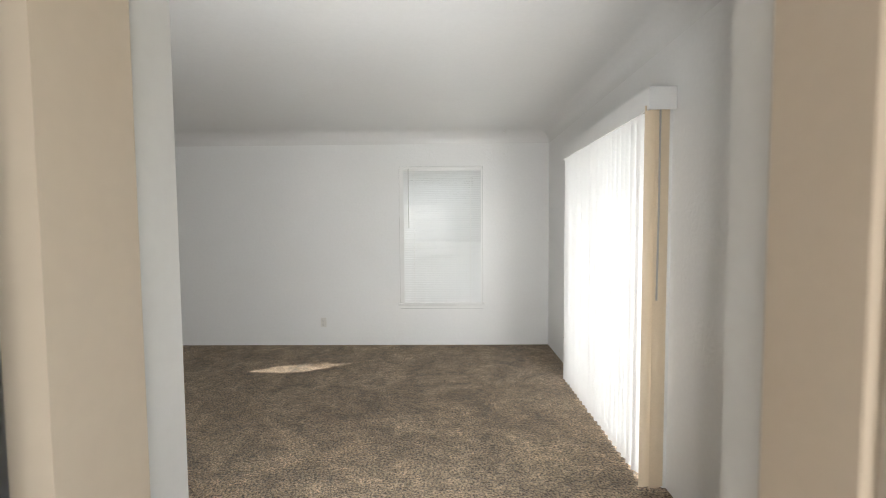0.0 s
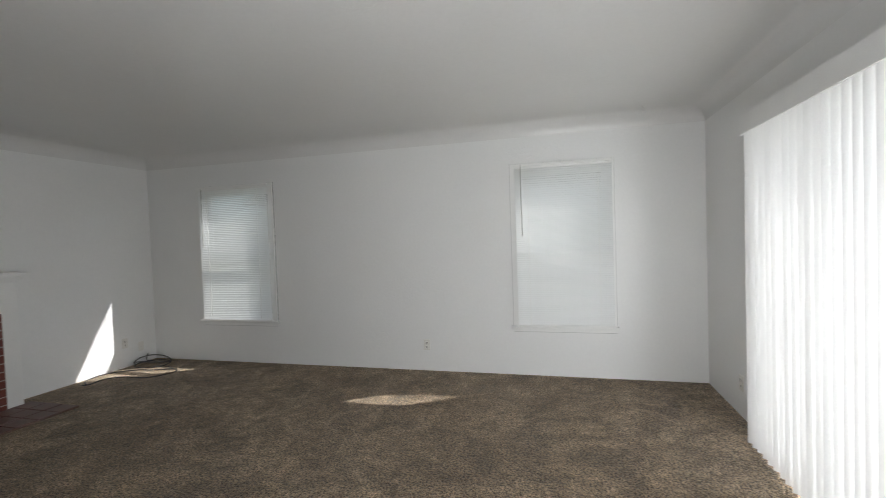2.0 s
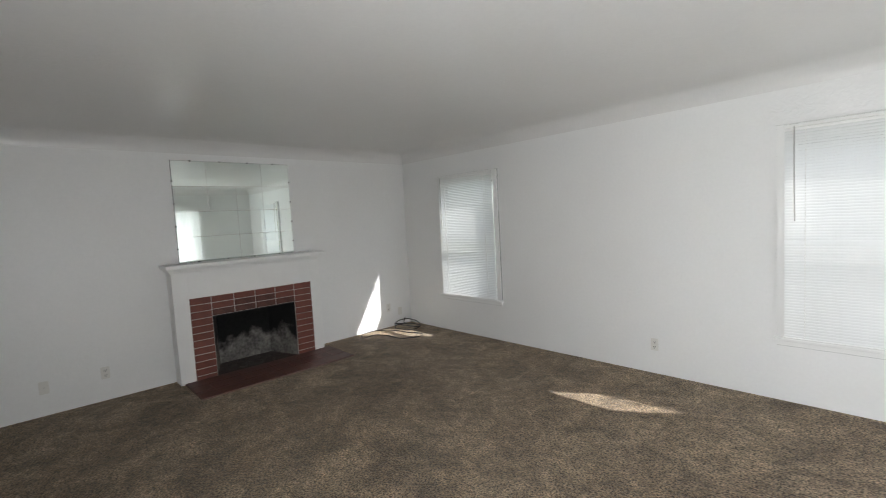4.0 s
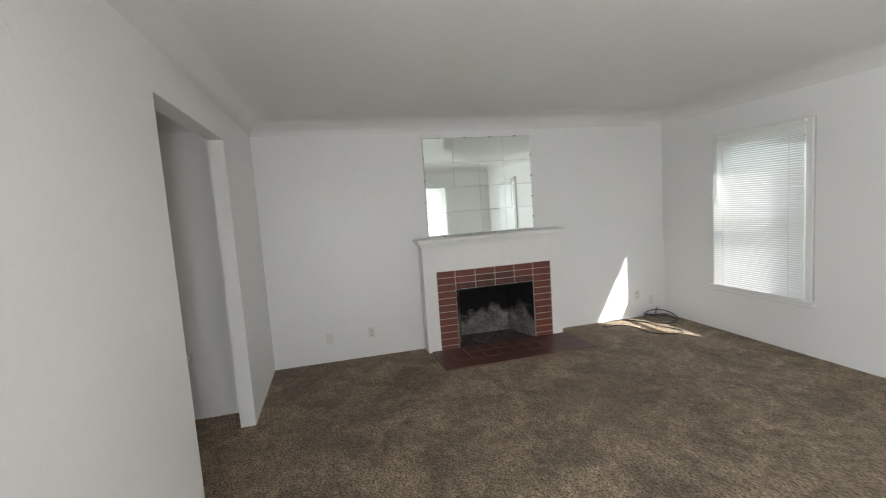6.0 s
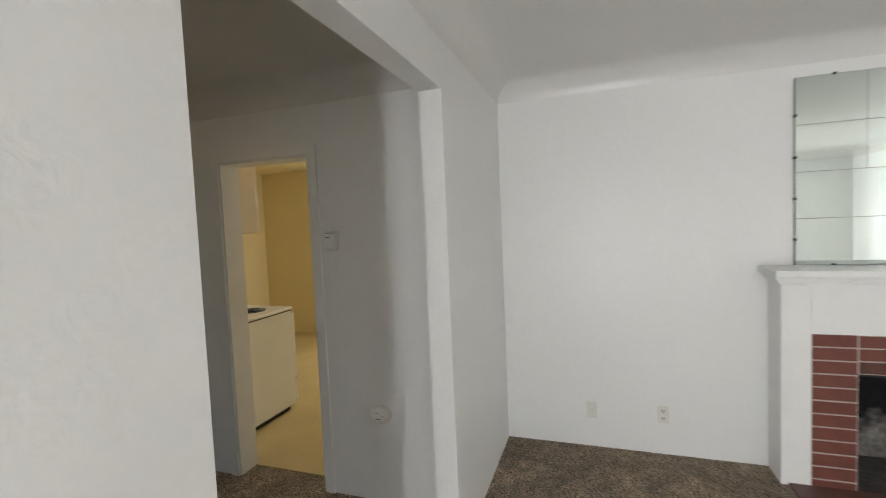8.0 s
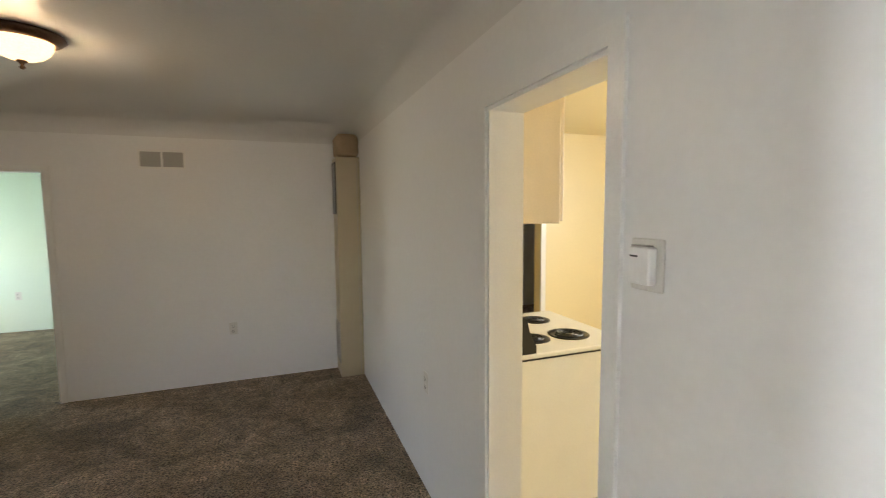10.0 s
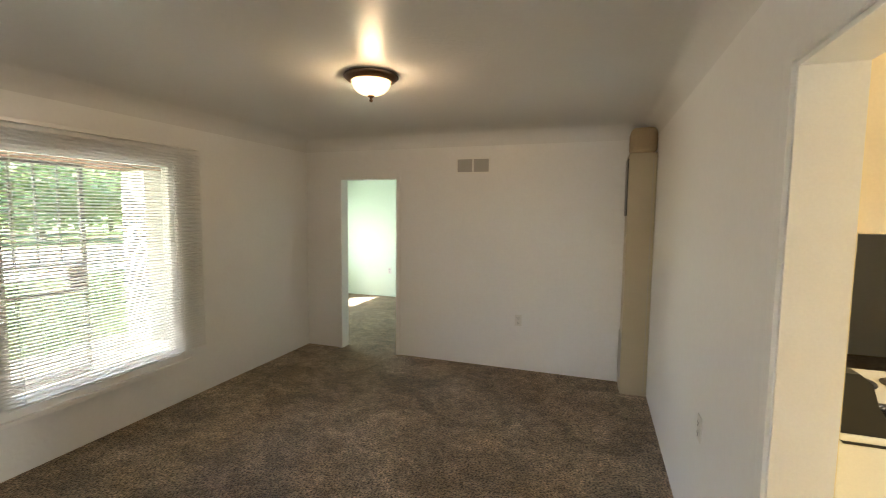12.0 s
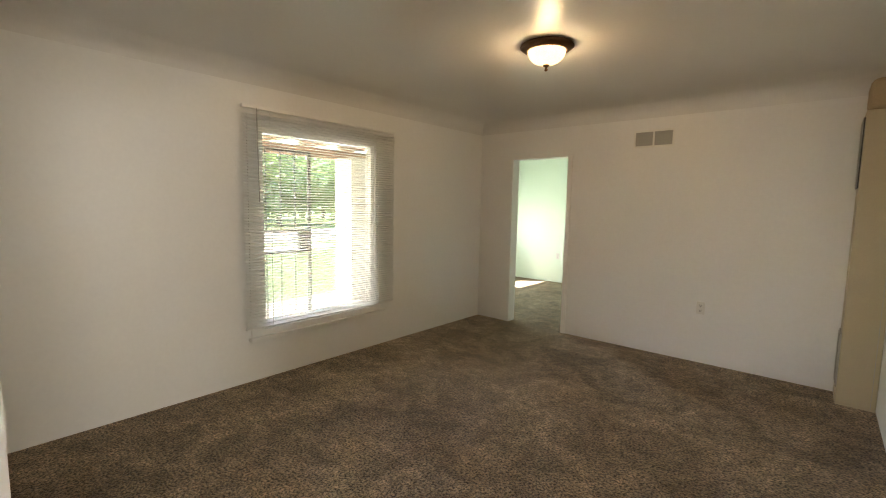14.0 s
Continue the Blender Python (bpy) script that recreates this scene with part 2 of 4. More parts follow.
# ---------------------------------------------------------------- mesh helpers
def box(bm, x0, y0, z0, x1, y1, z1, m=None):
    """Adds a closed box to bm."""
    vs = [bm.verts.new(Vector(p) if m is None else m @ Vector(p)) for p in
          ((x0, y0, z0), (x1, y0, z0), (x1, y1, z0), (x0, y1, z0), (x0, y0, z1), (x1, y0, z1), (x1, y1, z1), (x0, y1, z1))]
    for f in ((3, 2, 1, 0), (4, 5, 6, 7), (0, 1, 5, 4), (1, 2, 6, 5), (2, 3, 7, 6), (3, 0, 4, 7)):
        bm.faces.new([vs[i] for i in f])
    return vs


def boxes(*many):
    bm = bmesh.new()
    for b in many:
        box(bm, *b)
    return bm


def rounded(bm, width=0.004, segments=2):
    bmesh.ops.bevel(bm, geom=bm.edges[:], offset=width, segments=segments, affect="EDGES", profile=0.5)
    return bm


def rbox(x0, y0, z0, x1, y1, z1, width=0.004, segments=2):
    return rounded(boxes((x0, y0, z0, x1, y1, z1)), width, segments)


def mesh_of(name, bm, mat):
    bmesh.ops.recalc_face_normals(bm, faces=bm.faces[:])
    data = bpy.data.meshes.new(name)
    bm.to_mesh(data)
    bm.free()
    data.materials.append(mat)
    return data


def smooth(ob):
    for p in ob.data.polygons:
        p.use_smooth = True
    return ob


def part(name, bm, mat, parent, label=""):
    ob = new(name, mesh_of(name, bm, mat))
    ob.parent = parent
    return tagged(ob, label)


def solid(name, bm, mat, label="", category="", kind="", group=""):
    return tagged(new(name, mesh_of(name, bm, mat)), label, category, group, kind)


def thing(name, label, category, place=(0, 0, 0), group="", kind=""):
    ob = new(name)
    ob.location = place
    ob.empty_display_size = 0.1
    return tagged(ob, label, category, group, kind)


def lathe(bm, profile, m, steps=40):
    """Turns (radius, height) pairs round z."""
    rings = []
    for r, h in profile:
        rings.append([bm.verts.new(m @ Vector((r * math.cos(2 * math.pi * k / steps), r * math.sin(2 * math.pi * k / steps), h))) for k in range(steps)])
    for a, b in zip(rings, rings[1:]):
        for k in range(steps):
            bm.faces.new((a[k], a[(k + 1) % steps], b[(k + 1) % steps], b[k]))
    for ring in (rings[0], rings[-1]):
        bm.faces.new(ring)
    return bm


def tube(bm, points, radius, sides=8, closed=False):
    """A round bar or cable along points."""
    pts = [Vector(p) for p in points]
    rings = []
    for i, p in enumerate(pts):
        a = pts[i - 1] if i else pts[-1] if closed else p
        b = pts[(i + 1) % len(pts)] if closed or i + 1 < len(pts) else p
        way = (b - a).normalized()
        side = way.orthogonal().normalized() if abs(way.z) > 0.95 else way.cross(Vector((0, 0, 1))).normalized()
        up = side.cross(way)
        rings.append([bm.verts.new(p + radius * (math.cos(2 * math.pi * k / sides) * side + math.sin(2 * math.pi * k / sides) * up)) for k in range(sides)])
    pairs = list(zip(rings, rings[1:])) + ([(rings[-1], rings[0])] if closed else [])
    for a, b in pairs:
        for k in range(sides):
            bm.faces.new((a[k], a[(k + 1) % sides], b[(k + 1) % sides], b[k]))
    if not closed:
        bm.faces.new(rings[0])
        bm.faces.new(rings[-1])
    return bm


def wall(name, along, start, end, inner, outer, z0, z1, holes, mat):
    """A wall along 'x' or 'y' between two faces, with rectangular openings (from, to, bottom, top)."""
    cuts = sorted({start, end, *[h[0] for h in holes], *[h[1] for h in holes]})
    levels = sorted({z0, z1, *[h[2] for h in holes], *[h[3] for h in holes]})
    lo, hi = min(inner, outer), max(inner, outer)
    bm = bmesh.new()
    made = {}

    def corner(i, j, k):
        key = (i, j, k)
        if key not in made:
            a, b, c = cuts[i], (lo, hi)[j], levels[k]
            made[key] = bm.verts.new((a, b, c) if along == "x" else (b, a, c))
        return made[key]

    def full(i, k):
        if not (0 <= i < len(cuts) - 1 and 0 <= k < len(levels) - 1):
            return False
        a, c = (cuts[i] + cuts[i + 1]) / 2, (levels[k] + levels[k + 1]) / 2
        return not any(h[0] < a < h[1] and h[2] < c < h[3] for h in holes)

    for i in range(len(cuts) - 1):
        for k in range(len(levels) - 1):
            if not full(i, k):
                continue
            for j in (0, 1):
                bm.faces.new([corner(i, j, k), corner(i + 1, j, k), corner(i + 1, j, k + 1), corner(i, j, k + 1)])
            for di, dk, e in ((-1, 0, ((i, k), (i, k + 1))), (1, 0, ((i + 1, k), (i + 1, k + 1))), (0, -1, ((i, k), (i + 1, k))), (0, 1, ((i, k + 1), (i + 1, k + 1)))):
                if not full(i + di, k + dk):
                    (a, b), (c, d) = e
                    bm.faces.new([corner(a, 0, b), corner(c, 0, d), corner(c, 1, d), corner(a, 1, b)])
    sharp = [e for e in bm.edges if len(e.link_faces) == 2 and e.calc_face_angle(0) > 1.0]
    bmesh.ops.bevel(bm, geom=sharp, offset=0.006, segments=2, affect="EDGES", profile=0.5)
    return solid(name, bm, mat, kind="structure")


def coved_ceiling(name, x0, y0, x1, y1, spring, top, radius, mat):
    """A flat ceiling that curves down into the walls."""
    bm = bmesh.new()
    rings = []
    for k in range(9):
        a = math.pi / 2 * k / 8
        inset, z = radius * (1 - math.cos(a)), spring + (top - spring) * math.sin(a)
        rings.append([bm.verts.new(p) for p in ((x0 + inset, y0 + inset, z), (x1 - inset, y0 + inset, z), (x1 - inset, y1 - inset, z), (x0 + inset, y1 - inset, z))])
    for a, b in zip(rings, rings[1:]):
        for k in range(4):
            bm.faces.new((a[k], a[(k + 1) % 4], b[(k + 1) % 4], b[k]))
    bm.faces.new(rings[-1])
    cap = [bm.verts.new((x, y, top + 0.12)) for x, y in ((x0, y0), (x1, y0), (x1, y1), (x0, y1))]
    for k in range(4):
        bm.faces.new((rings[0][k], rings[0][(k + 1) % 4], cap[(k + 1) % 4], cap[k]))
    bm.faces.new(cap)
    ob = solid(name, bm, mat, kind="structure")
    smooth(ob)
    ob.data.set_sharp_from_angle(angle=radians(35))
    return ob


# ---------------------------------------------------------------- the house
# living room x 0.06..6.47, y 0..4.85; dining room x 1.01..4.77, y -4.69..-0.11
NX, EX, HX, DE, DS, TOP, WX = 4.851, 6.474, 1.008, DE0, -4.693, 2.585, 0.06
TOPD = 2.475  # dining room ceiling
DOOR0, DOOR1 = -1.605, -0.935  # kitchen doorway, along y
solid("floor", boxes((HX - 0.13, DS - 0.13, -0.1, DE, -0.15, 0.0), (-0.16, -0.15, -0.1, EX + 0.16, NX + 0.16, 0.0), (2.2, -8.6, -0.1, 6.7, DS - 0.13, 0.0)),
      CARPET, "worn taupe cut-pile carpet with trodden patches", "carpet", kind="structure")
solid("floor_kitchen", boxes((-2.6, -4.4, -0.1, HX - 0.13, -0.15, 0.006)), VINYL, kind="structure")
wall("wall_north", "x", -0.16, EX + 0.16, NX, NX + 0.16, 0, 2.70, [(4.75, 5.62, 0.535, 2.09), (0.89, 1.845, 0.535, 2.09)], WALL)
wall("wall_west", "y", -0.11, NX, WX, -0.10, 0, 2.70, [(1.977, 2.904, 0, 0.67)], WALL)
wall("wall_east", "y", 0.205, NX, EX, EX + 0.16, 0, 2.70, [(2.0, 3.60, 0.02, 2.08)], WALL)
wall("wall_south_opening", "x", WX, 4.55, 0, -0.11, 0, 2.70, [(1.311, 2.65, 0, 2.195)], WALL)
wall("wall_entry_return", "y", -0.11, 0.205, 4.55, 4.70, 0, 2.70, [], WALL)
wall("wall_entry", "x", 4.70, EX + 0.16, 0.205, 0.105, 0, 2.7, [(4.868, 5.72, 0, 2.09)], WALL)
wall("wall_entry_outer", "x", 5.72, EX + 0.16, -0.14, -0.045, -0.1, 2.6, [], STUCCO)
wall("wall_hall_west", "y", DS, -0.11, HX, HX - 0.15, 0, 2.6, [(DOOR0, DOOR1, 0, 2.03)], WALL)
wall("wall_dining_south", "x", HX - 0.12, DE, DS, DS - 0.13, 0, 2.6, [(3.592, 4.293, 0, 1.985)], WALL)
wall("wall_dining_east", "y", DS - 0.13, -0.11, DE, DE + 0.10, 0, 2.6, [(-2.92, -1.74, 0.41, 2.01)], WALL)
wall("wall_dining_north", "x", 4.55, DE + 0.10, -0.12, -0.11, 0, 2.6, [], WALL)
coved_ceiling("ceiling_living", WX, 0, EX, NX, 2.42, TOP, 0.28, CEIL)
coved_ceiling("ceiling_dining", HX, DS, DE, -0.11, 2.31, TOPD, 0.28, CEIL)
# porch-side skin of the dining wall, round the window
solid("wall_porch_face", boxes((DE + 0.1002, DS, 0, DE + 0.107, -2.92, 2.46), (DE + 0.1002, -1.74, 0, DE + 0.107, -0.152, 2.46), (DE + 0.1002, -2.92, 0, DE + 0.107, -1.74, 0.41), (DE + 0.1002, -2.92, 2.01, DE + 0.107, -1.74, 2.46)), STUCCO, kind="structure")
# kitchen shell
wall("wall_kitchen_west", "y", -4.4, -0.15, -2.5, -2.62, 0, 2.48, [], KITCHEN)
wall("wall_kitchen_south", "x", -2.5, HX - 0.12, -4.30, -4.42, 0, 2.48, [(-0.97, -0.22, 0, 2.03)], KITCHEN)
wall("wall_kitchen_north", "x", -2.5, HX - 0.12, -0.30, -0.155, 0, 2.48, [], KITCHEN)
wall("wall_kitchen_east", "y", -4.30, -0.30, HX - 0.158, HX - 0.153, 0, 2.48, [(DOOR0, DOOR1, 0, 2.03)], KITCHEN)
solid("ceiling_kitchen", boxes((-2.62, -4.42, 2.48, HX - 0.152, -0.15, 2.58)), KITCHEN, kind="structure")
# dark back room beyond the kitchen
wall("wall_back_room", "x", -2.6, 0.6, -6.6, -6.7, 0, 2.5, [], WALL)
wall("wall_back_room_west", "y", -6.6, -4.42, -2.5, -2.6, 0, 2.5, [], WALL)
wall("wall_back_room_east", "y", -6.6, -4.42, 0.5, 0.6, 0, 2.5, [], WALL)
solid("floor_back_room", boxes((-2.5, -6.6, -0.1, 0.5, -4.4, 0.0)), CARPET, kind="structure")
solid("ceiling_back_room", boxes((-2.6, -6.7, 2.4, 0.6, -4.42, 2.5)), WALL, kind="structure")
# bedroom
wall("wall_bedroom_south", "x", 2.2, 6.6, -7.80, -7.92, 0, 2.6, [], GREEN)
wall("wall_bedroom_west", "y", -7.80, DS - 0.13, 2.3, 2.2, 0, 2.6, [], GREEN)
wall("wall_bedroom_east", "y", -7.80, DS - 0.13, 6.5, 6.6, 0, 2.6, [(-6.95, -6.0, 0.85, 1.40)], GREEN)
wall("wall_bedroom_north", "x", DE + 0.1, 6.5, DS - 0.03, DS - 0.13, 0, 2.6, [], GREEN)
solid("ceiling_bedroom", boxes((2.2, -8.42, 2.46, 6.6, DS - 0.13, 2.58)), GREEN, kind="structure")
# eaves over the outside walls
solid("eave_north", boxes((-0.6, NX + 0.16, 2.58, 6.9, NX + 0.45, 2.69)), ROOF_WOOD, kind="structure")
solid("eave_east", boxes((EX + 0.16, 0.3, 2.58, EX + 0.80, NX + 0.16, 2.68)), ROOF_WOOD, kind="structure")
solid("roof_deck", boxes((-2.8, -8.6, 2.71, 7.3, NX + 0.45, 2.79)), SHINGLE, kind="structure")
# front door frame in the entry, cream wood between the two leaves of the wall
solid("door_frame_entry", boxes((4.83, -0.04, 0.0, 4.878, 0.103, 2.06), (5.708, -0.04, 0.0, 5.74, 0.103, 2.06), (4.83, -0.04, 2.06, 5.74, 0.103, 2.12)), CREAM,
      "cream painted wooden frame of the front door", "door frame", kind="structure")
solid("threshold_entry", boxes((4.88, -0.14, -0.02, 5.705, 0.205, 0.012)), BRONZE, kind="structure")
solid("wall_over_entry", boxes((4.885, -0.14, 2.12, 5.72, 0.104, 2.6)), STUCCO, kind="structure")


def casing(name, axis, plane, side, a, b, top, width=0.06, proud=0.018):
    """Door trim round an opening on one face of a wall."""
    bm = bmesh.new()
    for lo, hi, z0, z1 in ((a - width, a, 0, top + width), (b, b + width, 0, top + width), (a, b, top, top + width)):
        p0, p1 = sorted((plane, plane + side * proud))
        if axis == "y":
            box(bm, p0, lo, z0, p1, hi, z1)
        else:
            box(bm, lo, p0, z0, hi, p1, z1)
    return solid(name, bm, TRIM, kind="structure")


casing("trim_kitchen_door", "y", HX, 1, DOOR0, DOOR1, 2.03, 0.055, 0.012)
casing("trim_bedroom_door", "x", DS, 1, 3.592, 4.293, 1.985, 0.05, 0.012)
bedroom_door = thing("door_1", "white bedroom door standing open into the green room", "door", (3.592, DS - 0.14, 0.01), kind="structure")
part("leaf", rbox(-0.045, -0.70, 0.0, -0.006, 0.0, 1.96, 0.003), TRIM, bedroom_door)
smooth(part("door_knob", lathe(bmesh.new(), [(0.024, 0.0), (0.024, 0.006), (0.010, 0.010), (0.009, 0.030), (0.022, 0.038), (0.026, 0.050), (0.020, 0.060), (0.004, 0.063)], pose(-0.006, -0.63, 0.93, 0, 90, 0), 20), GREY_METAL, bedroom_door, "tarnished metal door knob"))
solid("jamb_kitchen_door", boxes((HX - 0.15, DOOR0, 0, HX, DOOR0 + 0.014, 2.03), (HX - 0.15, DOOR1 - 0.014, 0, HX, DOOR1, 2.03), (HX - 0.15, DOOR0 + 0.014, 2.016, HX, DOOR1 - 0.014, 2.03)), TRIM, kind="structure")
solid("trim_back_room_door", boxes((-1.03, -4.30, 0, -0.97, -4.28, 2.09), (-0.22, -4.30, 0, -0.16, -4.28, 2.09), (-0.97, -4.30, 2.03, -0.22, -4.28, 2.09)), TRIM, kind="structure")


# ---------------------------------------------------------------- windows and blinds
def sash_window(name, x0, x1, z0, z1, y_in, y_out):
    win = thing(name, "white double-hung window behind closed mini blinds", "window", ((x0 + x1) / 2, y_out, z0), kind="structure")
    inv = Matrix.Translation(-Vector(win.location))

    def add(n, bm, mat, parent=win):
        bmesh.ops.transform(bm, matrix=inv, verts=bm.verts[:])
        return part(n, bm, mat, parent)

    w = 0.062
    add("casing", boxes((x0 - w, y_in - 0.024, z0 - 0.02, x0, y_in, z1 + w), (x1, y_in - 0.024, z0 - 0.02, x1 + w, y_in, z1 + w), (x0, y_in - 0.024, z1, x1, y_in, z1 + w)), TRIM)
    # thin dark strips stand in for the shade along the casing edges
    e = 0.0035
    for j0, j1, k0, k1 in ((x0 - w - e, x0 - w, z0 - 0.02, z1 + w), (x1 + w, x1 + w + e, z0 - 0.02, z1 + w), (x0 - w - e, x1 + w + e, z1 + w, z1 + w + e), (x0 - w, x1 + w, z0 - 0.085 - e, z0 - 0.085)):
        add("shade_line", boxes((j0, y_in - 0.004, k0, j1, y_in + 0.002, k1)), CASING_SHADE)
    add("stool", rbox(x0 - w - 0.02, y_in - 0.045, z0 - 0.045, x1 + w + 0.02, y_in + 0.05, z0 - 0.02, 0.006), TRIM)
    add("apron", boxes((x0 - w, y_in - 0.012, z0 - 0.085, x1 + w, y_in, z0 - 0.045)), TRIM)
    mid = z0 + (z1 - z0) * 0.47
    for k, (a, b, y) in enumerate(((z0, mid + 0.025, y_out - 0.07), (mid - 0.025, z1, y_out - 0.035))):
        sash = add("sash", boxes((x0, y - 0.03, a, x0 + 0.045, y, b), (x1 - 0.045, y - 0.03, a, x1, y, b), (x0 + 0.045, y - 0.03, a, x1 - 0.045, y, a + 0.05), (x0 + 0.045, y - 0.03, b - 0.045, x1 - 0.045, y, b)), TRIM)
        pane = add("pane", boxes((x0 + 0.045, y - 0.018, a + 0.05, x1 - 0.045, y - 0.014, b - 0.045)), GLASS, sash)
        pane.visible_shadow = False
    return win


def slat_mesh(length, width, curl):
    """One gently crowned slat along x, its middle at the origin."""
    bm = bmesh.new()
    rows = []
    for k in range(4):
        u = k / 3 - 0.5
        rows.append([bm.verts.new((s * length / 2, u * width, curl * (0.25 - u * u) * 4)) for s in (-1, 1)])
    for a, b in zip(rows, rows[1:]):
        bm.faces.new((a[0], a[1], b[1], b[0]))
    return mesh_of("slat", bm, SLAT)


def mini_blind(label, centre, length, z0, z1, turn, tilt, closed_below=-1.0, closed_tilt=78.0, pitch=0.0215):
    """Horizontal blind: head rail, slats, bottom rail, ladder cords, wand. turn: degrees about z; tilt: degrees of the slats."""
    blind = thing("mini_blind", label, "blinds", (centre[0], centre[1], z0))
    blind.rotation_euler = (0, 0, radians(turn))
    h = z1 - z0
    part("head_rail", rbox(-length / 2, -0.014, h - 0.026, length / 2, 0.014, h, 0.003), TRIM, blind)
    part("bottom_rail", rbox(-length / 2, -0.012, 0.0, length / 2, 0.012, 0.014, 0.003), TRIM, blind)
    for s in (-0.36, 0.36):
        part("ladder_cord", boxes((s * length - 0.0015, -0.0145, 0.012, s * length + 0.0015, -0.0125, h - 0.02)), PLASTIC, blind)
    part("tilt_wand", tube(bmesh.new(), [(-length * 0.43, -0.022, h - 0.02), (-length * 0.43, -0.026, h - 0.3), (-length * 0.425, -0.026, h - 0.72)], 0.0045, 6), GREY_METAL, blind)
    data = slat_mesh(length - 0.008, 0.0245, 0.0014)
    count = int((h - 0.05) / pitch)
    rnd = random.Random(len(label))
    for k in range(count):
        slat = new("slat", data)
        slat.parent = blind
        z = 0.024 + k * pitch
        a = closed_tilt if z + z0 < closed_below else tilt
        slat.location = (0, 0, z)
        slat.rotation_euler = (radians(a + rnd.uniform(-0.5, 0.5)), radians(rnd.uniform(-0.04, 0.04)), 0)
    return blind


sash_window("window_1", 4.75, 5.62, 0.535, 2.09, NX, NX + 0.16)
sash_window("window_2", 0.89, 1.845, 0.535, 2.09, NX, NX + 0.16)
mini_blind("white mini blind shut tight over its lower half", (5.2, NX - 0.04), 0.93, 0.515, 2.145, 0, 64, 1.26, 78)
mini_blind("white mini blind with tilted slats beside the fireplace corner", (1.365, NX - 0.04), 0.985, 0.515, 2.145, 0, 59)
# dining room picture window
dw = thing("window_3", "white framed slider window looking on the porch", "window", (DE + 0.05, -2.33, 0.41), kind="structure")
part("window_frame", boxes((-0.04, -0.588, 0, 0.04, -0.547, 1.60), (-0.04, 0.547, 0, 0.04, 0.588, 1.60), (-0.04, -0.547, 0, 0.04, 0.547, 0.04), (-0.04, -0.547, 1.555, 0.04, 0.547, 1.60)), TRIM, dw)
part("casing", boxes((-0.066, -0.68, -0.05, -0.05, -0.59, 1.68), (-0.066, 0.59, -0.05, -0.05, 0.68, 1.68), (-0.066, -0.59, 1.60, -0.05, 0.59, 1.68), (-0.066, -0.59, -0.05, -0.05, 0.59, 0.0)), TRIM, dw)
part("window_sill", rbox(-0.10, -0.70, -0.08, -0.05, 0.70, -0.05, 0.004), TRIM, dw)
part("pane", boxes((-0.004, -0.547, 0.04, 0.0, 0.547, 1.555)), GLASS, dw).visible_shadow = False
mini_blind("white mini blind with open slats over the porch window", (DE - 0.045, -2.365), 1.54, 0.43, 2.15, -90, 25)

# sliding door and vertical blind
slider = thing("door_slider", "white aluminium sliding glass door behind vertical blinds", "sliding door", (EX + 0.08, 2.80, 0.05), kind="structure")
part("door_frame", boxes((-0.05, -0.80, 0, 0.05, -0.74, 2.01), (-0.05, 0.74, 0, 0.05, 0.80, 2.01), (-0.05, -0.74, 0, 0.05, 0.74, 0.05), (-0.05, -0.74, 1.95, 0.05, 0.74, 2.01), (-0.03, -0.03, 0.05, 0.03, 0.03, 1.95)), TRIM, slider)
for s in (-1, 1):
    part("pane", boxes((-0.003, min(0.03 * s, 0.74 * s), 0.05, 0.003, max(0.03 * s, 0.74 * s), 1.95)), GLASS, slider).visible_shadow = False
solid("trim_slider", boxes((EX - 0.02, 1.91, 0.0, EX, 2.0, 2.16), (EX - 0.02, 3.60, 0.0, EX, 3.69, 2.16), (EX - 0.02, 2.0, 2.08, EX, 3.60, 2.16)), TRIM, kind="structure")
vert = thing("vertical_blind", "white vinyl vertical blind drawn across the sliding door", "blinds", (6.361, 2.765, 0.0))
part("valance", boxes((-0.032, -0.90, 2.05, -0.024, 0.875, 2.16), (-0.024, -0.90, 2.05, 0.11, -0.892, 2.16), (-0.024, 0.867, 2.05, 0.11, 0.875, 2.16), (-0.032, -0.90, 2.16, 0.11, 0.875, 2.166)), TRIM, vert, "white box valance")
part("head_track", boxes((-0.012, -0.88, 2.065, 0.024, 0.85, 2.10)), TRIM, vert)
vane_bm = bmesh.new()
cols = []
for k in range(5):
    u = k / 4 - 0.5
    cols.append([vane_bm.verts.new((0.010 * (1 - 4 * u * u), u * 0.089, z)) for z in (0.016, 2.075)])
for a, b in zip(cols, cols[1:]):
    vane_bm.faces.new((a[0], b[0], b[1], a[1]))
vane_data = mesh_of("vane", vane_bm, VANE)
for p in vane_data.polygons:
    p.use_smooth = True
warm_bm = bmesh.new()
warm_bm.from_mesh(vane_data)
warm_data = mesh_of("vane", warm_bm, VANE_WARM)
rnd = random.Random(4)
for k in range(22):
    vane = new("vane", vane_data)
    vane.parent = vert
    vane.location = (rnd.uniform(-0.002, 0.002), 0.80 - k * 0.0735, rnd.uniform(-0.004, 0.004))
    vane.rotation_euler = (0, 0, radians(25 + rnd.uniform(-7, 7)))
for k in range(2):
    vane = tagged(new("vane", warm_data), "yellowed end vane turned across the opening")
    vane.parent = vert
    vane.location = (0.0 + 0.05 * k, -0.86 - 0.012 * k, 0.0)
    vane.rotation_euler = (0, 0, radians(-75))
part("wand", tube(bmesh.new(), [(0.03, -0.89, 2.05), (0.03, -0.892, 1.6), (0.028, -0.888, 1.05)], 0.005, 6), GREY_METAL, vert, "grey control wand")

